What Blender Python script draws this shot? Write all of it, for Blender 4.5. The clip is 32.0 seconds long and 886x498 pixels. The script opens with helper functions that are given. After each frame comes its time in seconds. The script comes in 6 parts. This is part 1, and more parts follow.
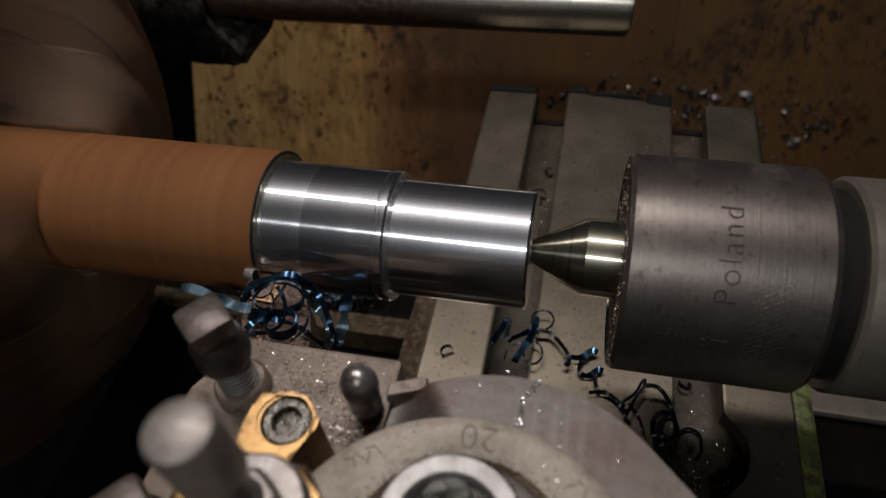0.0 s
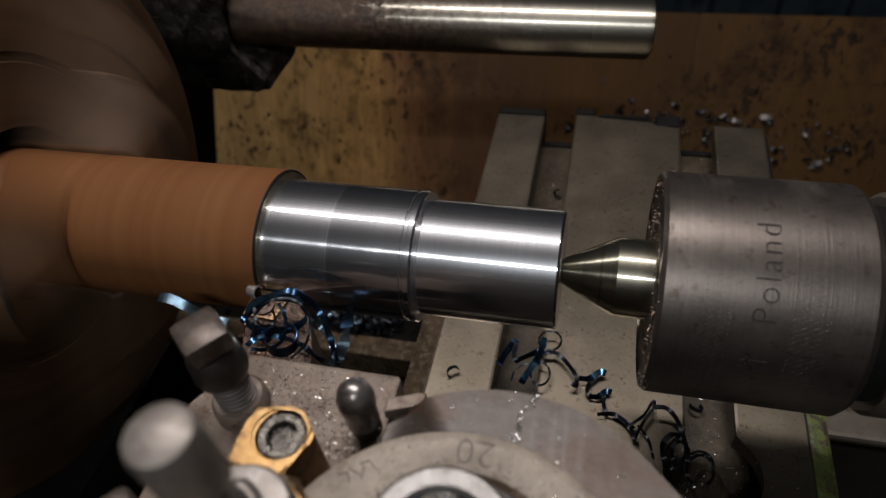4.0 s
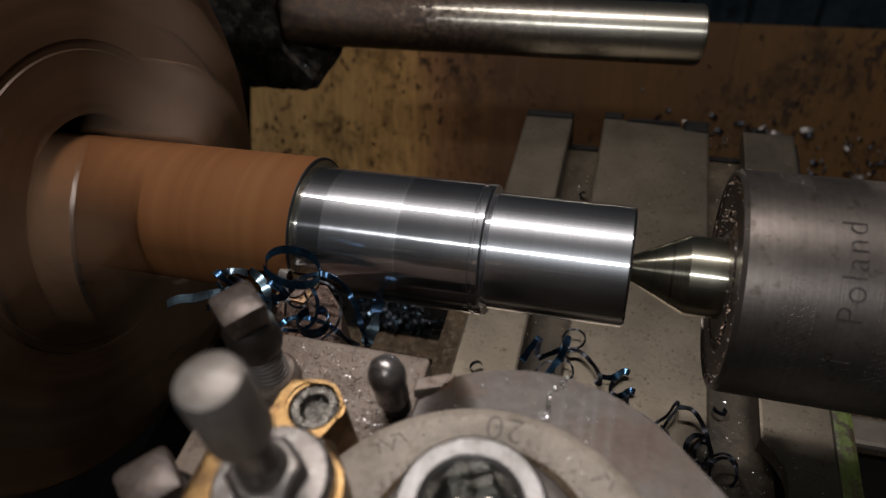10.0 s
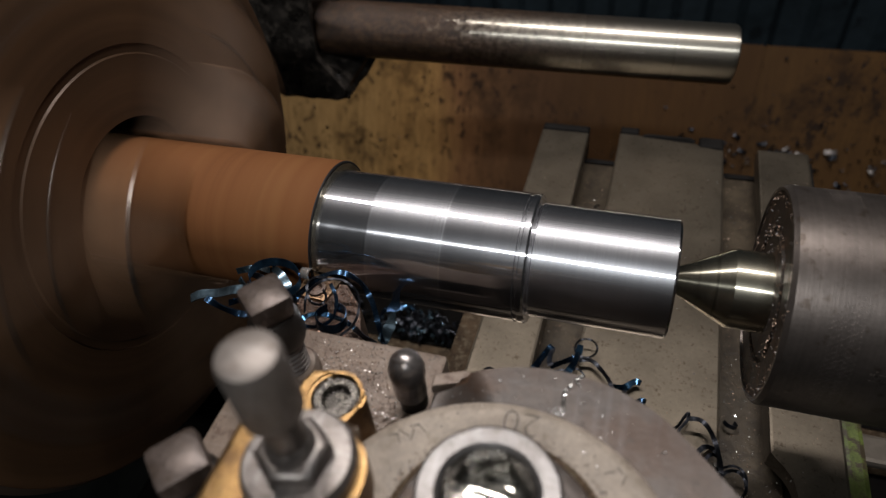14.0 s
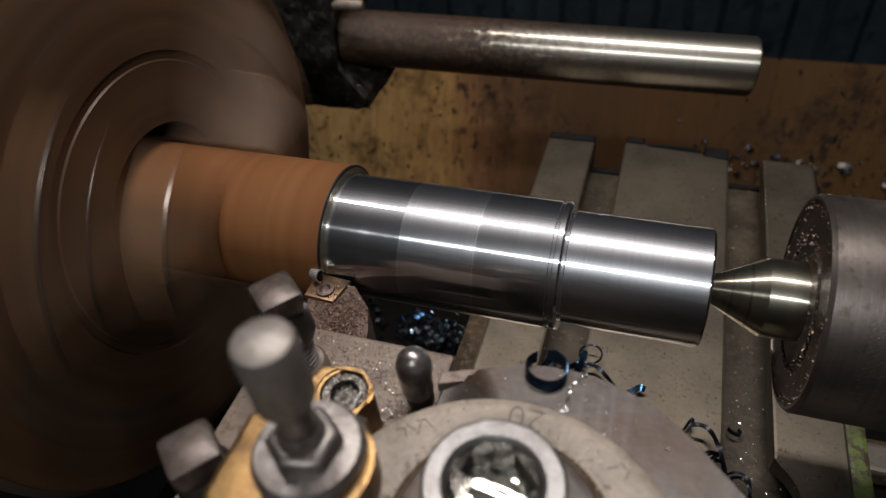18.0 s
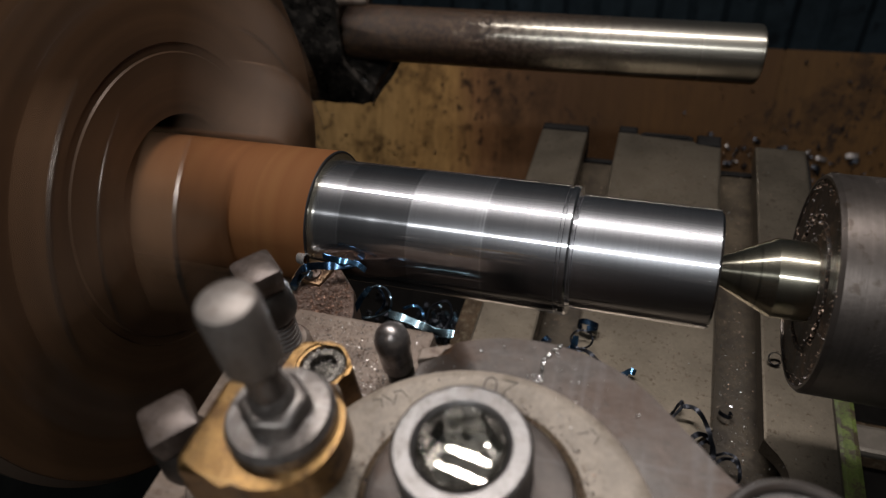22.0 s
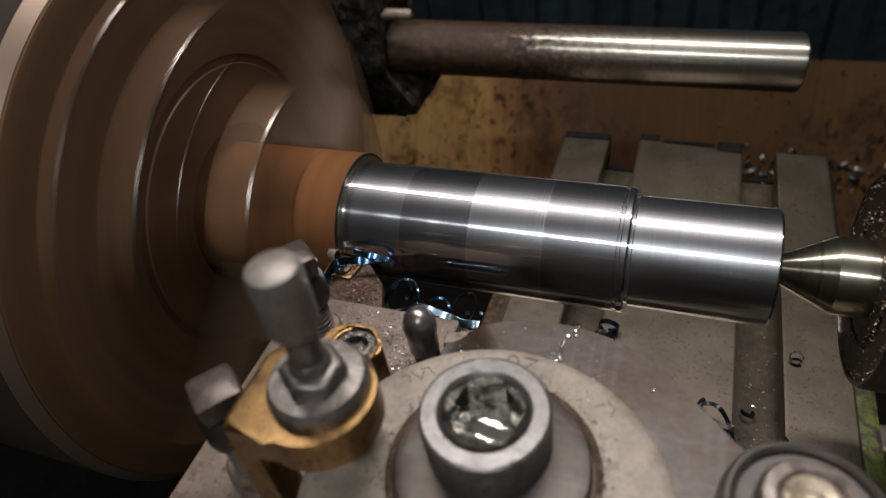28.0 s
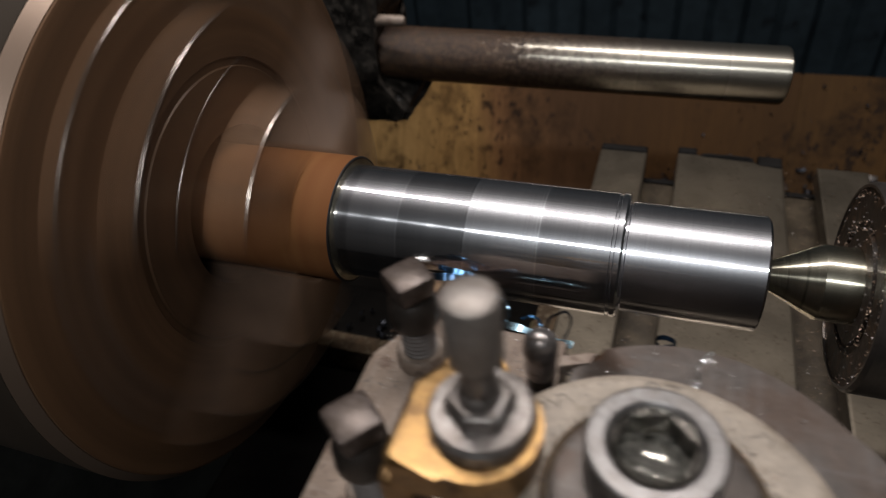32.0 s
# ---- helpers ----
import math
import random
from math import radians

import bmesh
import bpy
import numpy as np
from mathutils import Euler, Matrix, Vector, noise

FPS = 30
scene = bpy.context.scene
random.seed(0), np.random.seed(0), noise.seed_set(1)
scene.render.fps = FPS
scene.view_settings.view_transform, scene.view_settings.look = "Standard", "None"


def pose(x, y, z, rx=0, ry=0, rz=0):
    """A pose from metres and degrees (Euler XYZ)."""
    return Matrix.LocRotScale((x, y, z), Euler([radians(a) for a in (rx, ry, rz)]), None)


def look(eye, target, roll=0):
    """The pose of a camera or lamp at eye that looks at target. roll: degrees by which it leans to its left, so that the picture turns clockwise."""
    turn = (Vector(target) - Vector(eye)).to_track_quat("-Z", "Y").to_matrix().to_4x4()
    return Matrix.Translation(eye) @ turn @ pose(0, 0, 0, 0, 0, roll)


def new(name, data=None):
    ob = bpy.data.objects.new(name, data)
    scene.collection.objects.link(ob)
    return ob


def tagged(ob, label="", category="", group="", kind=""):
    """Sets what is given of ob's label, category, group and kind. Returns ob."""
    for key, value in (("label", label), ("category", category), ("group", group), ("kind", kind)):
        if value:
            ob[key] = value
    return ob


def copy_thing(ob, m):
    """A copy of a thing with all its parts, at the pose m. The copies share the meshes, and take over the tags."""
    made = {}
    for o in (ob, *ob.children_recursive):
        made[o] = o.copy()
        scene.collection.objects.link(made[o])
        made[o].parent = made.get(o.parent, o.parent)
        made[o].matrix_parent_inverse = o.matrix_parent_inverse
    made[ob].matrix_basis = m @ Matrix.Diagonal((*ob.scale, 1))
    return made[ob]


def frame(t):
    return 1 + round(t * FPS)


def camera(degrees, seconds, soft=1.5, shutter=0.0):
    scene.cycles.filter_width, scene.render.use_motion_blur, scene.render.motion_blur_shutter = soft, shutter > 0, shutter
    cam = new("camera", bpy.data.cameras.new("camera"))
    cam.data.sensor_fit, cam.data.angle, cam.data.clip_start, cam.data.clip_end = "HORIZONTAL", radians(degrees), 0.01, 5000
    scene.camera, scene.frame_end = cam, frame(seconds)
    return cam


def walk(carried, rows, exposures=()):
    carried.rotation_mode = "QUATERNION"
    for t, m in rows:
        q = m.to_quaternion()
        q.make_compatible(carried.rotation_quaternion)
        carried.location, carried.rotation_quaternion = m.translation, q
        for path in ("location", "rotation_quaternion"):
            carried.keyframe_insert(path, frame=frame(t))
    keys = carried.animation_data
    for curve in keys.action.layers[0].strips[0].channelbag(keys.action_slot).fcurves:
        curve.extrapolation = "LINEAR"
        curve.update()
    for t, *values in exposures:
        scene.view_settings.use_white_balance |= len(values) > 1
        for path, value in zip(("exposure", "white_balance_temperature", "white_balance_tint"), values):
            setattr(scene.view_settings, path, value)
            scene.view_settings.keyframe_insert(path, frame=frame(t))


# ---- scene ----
cam = camera(66.86, 32.0, soft=1.2, shutter=0.78)
PATH = [
    (0, pose(0.0110, -0.1265, 0.1507, 40.36, 4.13, 11.88)), (0.5, pose(0.0104, -0.1267, 0.1503, 40.67, 4.30, 11.90)),
    (1, pose(0.0101, -0.1267, 0.1498, 41.00, 4.43, 11.82)), (1.5, pose(0.0097, -0.1260, 0.1494, 41.50, 4.49, 12.03)),
    (2, pose(0.0094, -0.1265, 0.1487, 41.89, 4.71, 11.98)), (2.5, pose(0.0092, -0.1262, 0.1488, 42.20, 4.78, 12.25)),
    (3, pose(0.0092, -0.1262, 0.1484, 42.41, 4.91, 12.35)), (3.5, pose(0.0089, -0.1264, 0.1481, 42.57, 5.07, 12.43)),
    (5.5, pose(0.0006, -0.1314, 0.1482, 43.02, 5.29, 13.79)), (6, pose(0.0000, -0.1314, 0.1479, 43.06, 5.28, 13.99)),
    (6.5, pose(-0.0000, -0.1311, 0.1465, 43.18, 5.49, 13.97)), (7, pose(-0.0002, -0.1318, 0.1473, 43.20, 5.59, 13.80)),
    (7.5, pose(-0.0009, -0.1322, 0.1466, 43.27, 5.46, 13.88)), (8, pose(-0.0009, -0.1327, 0.1454, 43.33, 5.58, 13.80)),
    (8.5, pose(-0.0014, -0.1328, 0.1458, 43.45, 5.33, 14.02)), (9, pose(-0.0027, -0.1328, 0.1455, 43.54, 5.32, 14.27)),
    (9.5, pose(-0.0035, -0.1329, 0.1458, 43.65, 5.32, 14.52)), (10, pose(-0.0055, -0.1341, 0.1460, 43.73, 5.33, 14.93)),
    (10.5, pose(-0.0074, -0.1357, 0.1463, 43.83, 5.18, 15.23)), (11, pose(-0.0093, -0.1370, 0.1465, 43.97, 5.18, 15.47)),
    (11.5, pose(-0.0106, -0.1382, 0.1466, 44.02, 5.31, 15.51)), (12, pose(-0.0112, -0.1371, 0.1479, 44.26, 4.78, 16.12)),
    (12.5, pose(-0.0116, -0.1380, 0.1479, 44.57, 4.91, 16.05)), (13, pose(-0.0116, -0.1378, 0.1480, 44.86, 4.98, 16.12)),
    (13.5, pose(-0.0119, -0.1378, 0.1485, 45.05, 4.92, 16.33)), (14, pose(-0.0141, -0.1402, 0.1471, 45.14, 4.87, 16.67)),
    (14.5, pose(-0.0142, -0.1398, 0.1477, 45.12, 4.87, 16.72)), (15, pose(-0.0144, -0.1409, 0.1465, 45.20, 5.03, 16.63)),
    (15.5, pose(-0.0157, -0.1422, 0.1468, 45.31, 5.11, 16.84)), (17.5, pose(-0.0213, -0.1447, 0.1480, 46.04, 4.87, 17.10)),
    (18, pose(-0.0213, -0.1441, 0.1473, 46.16, 4.82, 17.33)), (18.5, pose(-0.0213, -0.1450, 0.1468, 46.23, 5.02, 17.38)),
    (19, pose(-0.0214, -0.1455, 0.1464, 46.31, 5.31, 17.25)), (19.5, pose(-0.0212, -0.1456, 0.1469, 46.36, 5.42, 17.47)),
    (20, pose(-0.0215, -0.1455, 0.1463, 46.35, 5.51, 17.50)), (20.5, pose(-0.0213, -0.1460, 0.1462, 46.27, 5.64, 17.40)),
    (21, pose(-0.0213, -0.1461, 0.1455, 46.33, 5.62, 17.42)), (21.5, pose(-0.0210, -0.1470, 0.1456, 46.22, 5.78, 17.29)),
    (22, pose(-0.0211, -0.1476, 0.1447, 46.16, 5.72, 17.21)), (22.5, pose(-0.0213, -0.1475, 0.1450, 46.07, 5.84, 17.22)),
    (23, pose(-0.0212, -0.1480, 0.1452, 46.15, 6.01, 17.36)), (23.5, pose(-0.0214, -0.1483, 0.1450, 46.21, 6.29, 17.32)),
    (24, pose(-0.0213, -0.1488, 0.1447, 46.32, 6.44, 17.53)), (24.5, pose(-0.0215, -0.1502, 0.1448, 46.30, 6.67, 17.52)),
    (25, pose(-0.0221, -0.1503, 0.1438, 46.42, 6.96, 17.45)), (25.5, pose(-0.0237, -0.1535, 0.1444, 46.49, 7.15, 17.83)),
    (26, pose(-0.0264, -0.1551, 0.1449, 46.54, 7.00, 18.30)), (26.5, pose(-0.0275, -0.1562, 0.1459, 46.89, 6.94, 18.59)),
    (28.5, pose(-0.0297, -0.1596, 0.1462, 47.92, 7.25, 18.69)), (29, pose(-0.0305, -0.1611, 0.1475, 47.99, 7.01, 18.72)),
    (29.5, pose(-0.0304, -0.1616, 0.1472, 48.18, 7.14, 18.35)), (30, pose(-0.0307, -0.1614, 0.1474, 48.23, 6.63, 18.19)),
    (30.5, pose(-0.0307, -0.1615, 0.1471, 48.26, 6.68, 18.06)), (31, pose(-0.0310, -0.1611, 0.1471, 48.28, 6.40, 18.17)),
    (31.5, pose(-0.0319, -0.1615, 0.1474, 48.23, 6.18, 18.13)), (32, pose(-0.0318, -0.1624, 0.1479, 48.25, 5.74, 18.06)),
]
walk(cam, PATH, [(0, -0.33), (3.5, -0.24), (6, -0.22), (10, -0.24), (13, -0.03), (14.2, 0.02), (14.9, 0.30), (15.5, 0.30), (17.5, 0.14), (19, 0.02), (24, -0.06), (27, 0.04), (29, 0.12), (32, 0.14)])
cam.data.dof.use_dof = True
cam.data.dof.focus_distance = 0.215
cam.data.dof.aperture_fstop = 14.0

# the carriage's travel along the bed, seconds and metres
TRAVEL = [(0, 0.0000), (2, -0.0042), (5.5, -0.0102), (7.5, -0.0141), (9.5, -0.0178), (11.5, -0.0217), (13.5, -0.0257), (15.5, -0.0295), (17.5, -0.0335), (19, -0.0364), (21, -0.0403), (23, -0.0440), (25, -0.0479), (26.5, -0.0507), (28.5, -0.0543), (29.5, -0.0554), (30.5, -0.0555), (31, -0.0554),
          (31.4, -0.0525), (31.6, -0.0498), (31.8, -0.0373), (31.9, -0.0296), (32.0, -0.0236)]

# ---- world and lights ----
world = bpy.data.worlds.new("workshop")
scene.world = world
world.use_nodes = True
world.node_tree.nodes["Background"].inputs[0].default_value = (0.55, 0.62, 0.75, 1)
world.node_tree.nodes["Background"].inputs[1].default_value = 0.0022


def area_lamp(name, place, target, size, watts, colour):
    data = bpy.data.lights.new(name, "AREA")
    data.shape, data.size, data.size_y, data.energy, data.color = "RECTANGLE", size[0], size[1], watts, colour
    lamp = new(name, data)
    lamp.matrix_world = look(place, target)
    return lamp


area_lamp("machine_lamp", (-0.13, 0.17, 0.74), (-0.13, 0.04, -0.05), (0.56, 0.041), 7.4, (1.0, 0.965, 0.95))
area_lamp("work_light", (0.0, -0.80, 0.97), (-0.06, 0.0, -0.05), (0.45, 0.042), 7.4, (0.93, 0.97, 1.0))


# ---- materials ----
def mat(name, colour, rough=0.5, metal=0.0, vary=0.25, scale=60.0, spots=0.0, spot_colour=(0.02, 0.015, 0.01), spot_scale=25.0,
        bump=0.15, bump_scale=400.0, stretch=(1, 1, 1), rough_vary=0.12, coat=0.0, spec=0.5):
    """A worn surface: two scales of colour change, stains with edges of their own, fine relief."""
    m = bpy.data.materials.new(name)
    m.use_nodes = True
    nt = m.node_tree
    n, l = nt.nodes, nt.links
    b = n["Principled BSDF"]
    b.inputs["Metallic"].default_value = metal
    b.inputs["Coat Weight"].default_value = coat
    b.inputs["Specular IOR Level"].default_value = spec
    tc = n.new("ShaderNodeTexCoord")
    mp = n.new("ShaderNodeMapping")
    mp.inputs["Scale"].default_value = stretch
    l.new(tc.outputs["Object"], mp.inputs[0])

    def noise_tex(sc, detail=6.0, r=0.6):
        t = n.new("ShaderNodeTexNoise")
        t.inputs["Scale"].default_value, t.inputs["Detail"].default_value, t.inputs["Roughness"].default_value = sc, detail, r
        l.new(mp.outputs[0], t.inputs["Vector"])
        return t

    def ramp(src, a, z, ca, cz):
        r = n.new("ShaderNodeValToRGB")
        r.color_ramp.elements[0].position, r.color_ramp.elements[1].position = a, z
        r.color_ramp.elements[0].color, r.color_ramp.elements[1].color = (*ca, 1), (*cz, 1)
        l.new(src, r.inputs[0])
        return r

    lo = tuple(c * (1 - vary) for c in colour)
    hi = tuple(min(1, c * (1 + vary)) for c in colour)
    big = noise_tex(scale)
    base = ramp(big.outputs["Fac"], 0.32, 0.68, lo, hi)
    out = base.outputs[0]
    fine = noise_tex(scale * 9, 4.0, 0.7)
    mix = n.new("ShaderNodeMix")
    mix.data_type, mix.blend_type = "RGBA", "OVERLAY"
    mix.inputs["Factor"].default_value = min(1.0, vary * 1.6)
    l.new(out, mix.inputs["A"])
    l.new(fine.outputs["Fac"], mix.inputs["B"])
    out = mix.outputs["Result"]
    if spots > 0:
        st = noise_tex(spot_scale, 8.0, 0.65)
        cut = ramp(st.outputs["Fac"], 0.62 - spots * 0.25, 0.70 - spots * 0.2, (0, 0, 0), (1, 1, 1))
        mx = n.new("ShaderNodeMix")
        mx.data_type = "RGBA"
        l.new(cut.outputs[0], mx.inputs["Factor"])
        l.new(out, mx.inputs["A"])
        mx.inputs["B"].default_value = (*spot_colour, 1)
        out = mx.outputs["Result"]
    l.new(out, b.inputs["Base Color"])
    rr = n.new("ShaderNodeMapRange")
    rr.inputs["To Min"].default_value, rr.inputs["To Max"].default_value = max(0.03, rough - rough_vary), min(1, rough + rough_vary)
    l.new(big.outputs["Fac"], rr.inputs["Value"])
    l.new(rr.outputs[0], b.inputs["Roughness"])
    if bump:
        bt = noise_tex(bump_scale, 5.0, 0.65)
        bp = n.new("ShaderNodeBump")
        bp.inputs["Strength"].default_value, bp.inputs["Distance"].default_value = bump, 0.0006
        l.new(bt.outputs["Fac"], bp.inputs["Height"])
        l.new(bp.outputs[0], b.inputs["Normal"])
    return m


def turned(name, colour, rough, bands, rings=0.25, pitch=2600.0, haze=0.0):
    """Metal turned about the x axis: fine rings, and bands of another finish along x (x start, x end, tone, keenness, haze)."""
    m = bpy.data.materials.new(name)
    m.use_nodes = True
    nt = m.node_tree
    n, l = nt.nodes, nt.links
    b = n["Principled BSDF"]
    b.inputs["Metallic"].default_value = 1.0
    tc = n.new("ShaderNodeTexCoord")
    sep = n.new("ShaderNodeSeparateXYZ")
    l.new(tc.outputs["Object"], sep.inputs[0])

    def rings_at(scale, detail):
        t = n.new("ShaderNodeTexNoise")
        t.noise_dimensions = "1D"
        t.inputs["Scale"].default_value, t.inputs["Detail"].default_value = scale, detail
        l.new(sep.outputs["X"], t.inputs["W"])
        return t.outputs["Fac"]

    def maths(op, a, c):
        k = n.new("ShaderNodeMath")
        k.operation = op
        for i, v in enumerate((a, c)):
            if isinstance(v, (int, float)):
                k.inputs[i].default_value = v
            else:
                l.new(v, k.inputs[i])
        return k.outputs[0]

    fine, broad = rings_at(pitch, 2.0), rings_at(pitch / 18, 3.0)
    tone = maths("ADD", maths("MULTIPLY", fine, rings), maths("MULTIPLY", broad, rings))
    tone = maths("ADD", tone, 1.0 - rings)
    keen, dull = 1.0, haze
    for x0, x1, v, *r in bands:
        inside = maths("MULTIPLY", maths("GREATER_THAN", sep.outputs["X"], x0), maths("LESS_THAN", sep.outputs["X"], x1))
        tone = maths("MULTIPLY", tone, maths("ADD", maths("MULTIPLY", inside, v - 1.0), 1.0))
        if r:
            keen = maths("MULTIPLY", keen, maths("ADD", maths("MULTIPLY", inside, r[0] - 1.0), 1.0))
        if len(r) > 1:
            dull = maths("ADD", dull, maths("MULTIPLY", inside, r[1]))
    mix = n.new("ShaderNodeMix")
    mix.data_type = "RGBA"
    mix.clamp_factor = False
    l.new(tone, mix.inputs["Factor"])
    mix.inputs["A"].default_value = (0, 0, 0, 1)
    mix.inputs["B"].default_value = (*colour, 1)
    l.new(mix.outputs["Result"], b.inputs["Base Color"])
    l.new(maths("MULTIPLY", keen, maths("ADD", maths("MULTIPLY", broad, rough * 0.9), rough * 0.55)), b.inputs["Roughness"])
    tan = n.new("ShaderNodeTangent")
    tan.direction_type, tan.axis = "RADIAL", "X"
    l.new(tan.outputs[0], b.inputs["Tangent"])
    b.inputs["Anisotropic"].default_value = 0.97
    b.inputs["Anisotropic Rotation"].default_value = 0.25
    if haze:
        wide = n.new("ShaderNodeBsdfPrincipled")
        wide.inputs["Metallic"].default_value = 1.0
        wide.inputs["Roughness"].default_value = 0.36
        l.new(mix.outputs["Result"], wide.inputs["Base Color"])
        blend = n.new("ShaderNodeMixShader")
        if isinstance(dull, float):
            blend.inputs[0].default_value = dull
        else:
            l.new(maths("MULTIPLY", dull, maths("ADD", maths("MULTIPLY", fine, 0.5), 0.75)), blend.inputs[0])
        l.new(b.outputs[0], blend.inputs[1])
        l.new(wide.outputs[0], blend.inputs[2])
        l.new(blend.outputs[0], n["Material Output"].inputs["Surface"])
    bp = n.new("ShaderNodeBump")
    bp.inputs["Strength"].default_value, bp.inputs["Distance"].default_value = 0.035, 0.0002
    l.new(fine, bp.inputs["Height"])
    l.new(bp.outputs[0], b.inputs["Normal"])
    return m


STEEL = turned("turned_steel", (0.66, 0.651, 0.672), 0.14, [(-0.1500, -0.1275, 0.76, 0.85, 0.0), (-0.1275, -0.1100, 0.95, 1.0, 0.04), (-0.1100, -0.0873, 0.86, 0.85, 0.0), (-0.0873, -0.0644, 1.08, 1.1, 0.05),
                                                     (-0.0644, -0.0425, 0.88, 0.95, 0.02), (-0.0404, 0.0, 1.04, 1.2, 0.05), (-0.0648, -0.0642, 1.3), (-0.0877, -0.0871, 1.3), (-0.1104, -0.1098, 1.3)], 0.27, 1700.0, 0.145)
CENTRE = turned("hardened_steel", (0.50, 0.46, 0.36), 0.22, [(0.0105, 0.0112, 0.6), (0.006, 0.0066, 0.7)], 0.3, 2600.0, 0.2)


class Kit:
    """Shorthand for the nodes of one material."""

    def __init__(self, m):
        self.n, self.l = m.node_tree.nodes, m.node_tree.links
        self.b = self.n["Principled BSDF"]
        self.coord = self.n.new("ShaderNodeTexCoord").outputs["Object"]
        sep = self.n.new("ShaderNodeSeparateXYZ")
        self.l.new(self.coord, sep.inputs[0])
        self.x, self.y, self.z = sep.outputs

    def put(self, value, socket):
        if isinstance(value, (int, float)):
            socket.default_value = value
        elif isinstance(value, tuple):
            socket.default_value = (*value, 1)
        else:
            self.l.new(value, socket)

    def tex(self, scale, detail=5.0, rough=0.6, stretch=(1, 1, 1)):
        mp = self.n.new("ShaderNodeMapping")
        mp.inputs["Scale"].default_value = stretch
        self.l.new(self.coord, mp.inputs[0])
        t = self.n.new("ShaderNodeTexNoise")
        t.inputs["Scale"].default_value, t.inputs["Detail"].default_value, t.inputs["Roughness"].default_value = scale, detail, rough
        self.l.new(mp.outputs[0], t.inputs["Vector"])
        return t.outputs["Fac"]

    def along(self, scale, detail=3.0):
        t = self.n.new("ShaderNodeTexNoise")
        t.noise_dimensions = "1D"
        t.inputs["Scale"].default_value, t.inputs["Detail"].default_value = scale, detail
        self.l.new(self.x, t.inputs["W"])
        return t.outputs["Fac"]

    def maths(self, op, a, b=0.0):
        k = self.n.new("ShaderNodeMath")
        k.operation = op
        self.put(a, k.inputs[0]), self.put(b, k.inputs[1])
        return k.outputs[0]

    def span(self, value, a, b, lo=0.0, hi=1.0):
        r = self.n.new("ShaderNodeMapRange")
        self.put(value, r.inputs["Value"])
        for name, v in (("From Min", a), ("From Max", b), ("To Min", lo), ("To Max", hi)):
            r.inputs[name].default_value = v
        return r.outputs[0]

    def ramp(self, value, *stops):
        r = self.n.new("ShaderNodeValToRGB")
        while len(r.color_ramp.elements) < len(stops):
            r.color_ramp.elements.new(0.5)
        for e, (at, colour) in zip(r.color_ramp.elements, stops):
            e.position, e.color = at, (*colour, 1)
        self.put(value, r.inputs[0])
        return r.outputs[0]

    def mix(self, fac, a, b, blend="MIX"):
        m = self.n.new("ShaderNodeMix")
        m.data_type, m.blend_type = "RGBA", blend
        self.put(fac, m.inputs["Factor"]), self.put(a, m.inputs["A"]), self.put(b, m.inputs["B"])
        return m.outputs["Result"]

    def bump(self, height, strength, distance, old=None):
        p = self.n.new("ShaderNodeBump")
        p.inputs["Strength"].default_value, p.inputs["Distance"].default_value = strength, distance
        self.l.new(height, p.inputs["Height"])
        if old is not None:
            self.l.new(old, p.inputs["Normal"])
        return p.outputs[0]


def fresh(name, rough, metal, spec):
    m = bpy.data.materials.new(name)
    m.use_nodes = True
    b = m.node_tree.nodes["Principled BSDF"]
    b.inputs["Roughness"].default_value, b.inputs["Metallic"].default_value, b.inputs["Specular IOR Level"].default_value = rough, metal, spec
    return m


def rusty_skin():
    """Dry rolled bar: rings of darker and paler rust, mottled."""
    m = fresh("rusty_bar_skin", 0.75, 0.0, 0.10)
    k = Kit(m)
    rings = k.maths("ADD", k.maths("MULTIPLY", k.along(38.0, 2.0), 0.6), k.maths("MULTIPLY", k.along(260.0, 3.0), 0.4))
    tone = k.maths("ADD", k.maths("MULTIPLY", rings, 0.72), k.maths("MULTIPLY", k.tex(26.0, 6.0, 0.65), 0.28))
    out = k.ramp(tone, (0.30, (0.082, 0.032, 0.012)), (0.46, (0.112, 0.043, 0.0150)), (0.56, (0.120, 0.048, 0.0170)), (0.70, (0.134, 0.058, 0.0205)))
    k.put(k.mix(k.span(k.tex(190.0, 4.0), 0.60, 0.72, 0.0, 0.5), out, (0.055, 0.021, 0.010)), k.b.inputs["Base Color"])
    k.put(k.bump(k.tex(420.0, 5.0), 0.3, 0.0006), k.b.inputs["Normal"])
    return m


def scuffed(m, light, scale, amount=0.45, dirt=(0.05, 0.034, 0.024), dirty=0.5):
    """Scratches in two directions, pits and brown smears over a metal's own colour."""
    k = Kit(m)
    out = k.b.inputs["Base Color"].links[0].from_socket
    a = k.span(k.tex(scale, 3.0, 0.5, (1.0, 0.05, 0.3)), 0.57, 0.66)
    b = k.span(k.tex(scale * 1.3, 3.0, 0.5, (0.06, 1.0, 0.2)), 0.59, 0.67)
    out = k.mix(k.maths("MULTIPLY", k.maths("MAXIMUM", a, b), amount), out, light)
    out = k.mix(k.span(k.tex(scale * 0.16, 6.0, 0.7), 0.48, 0.66, 0.0, dirty), out, dirt)
    pit = k.tex(scale * 0.9, 3.0, 0.6)
    out = k.mix(k.span(pit, 0.60, 0.70, 0.0, 0.6), out, (0.03, 0.022, 0.017))
    k.put(out, k.b.inputs["Base Color"])
    k.put(k.bump(pit, 0.22, 0.0004, k.b.inputs["Normal"].links[0].from_socket), k.b.inputs["Normal"])
    return m


RUST = rusty_skin()


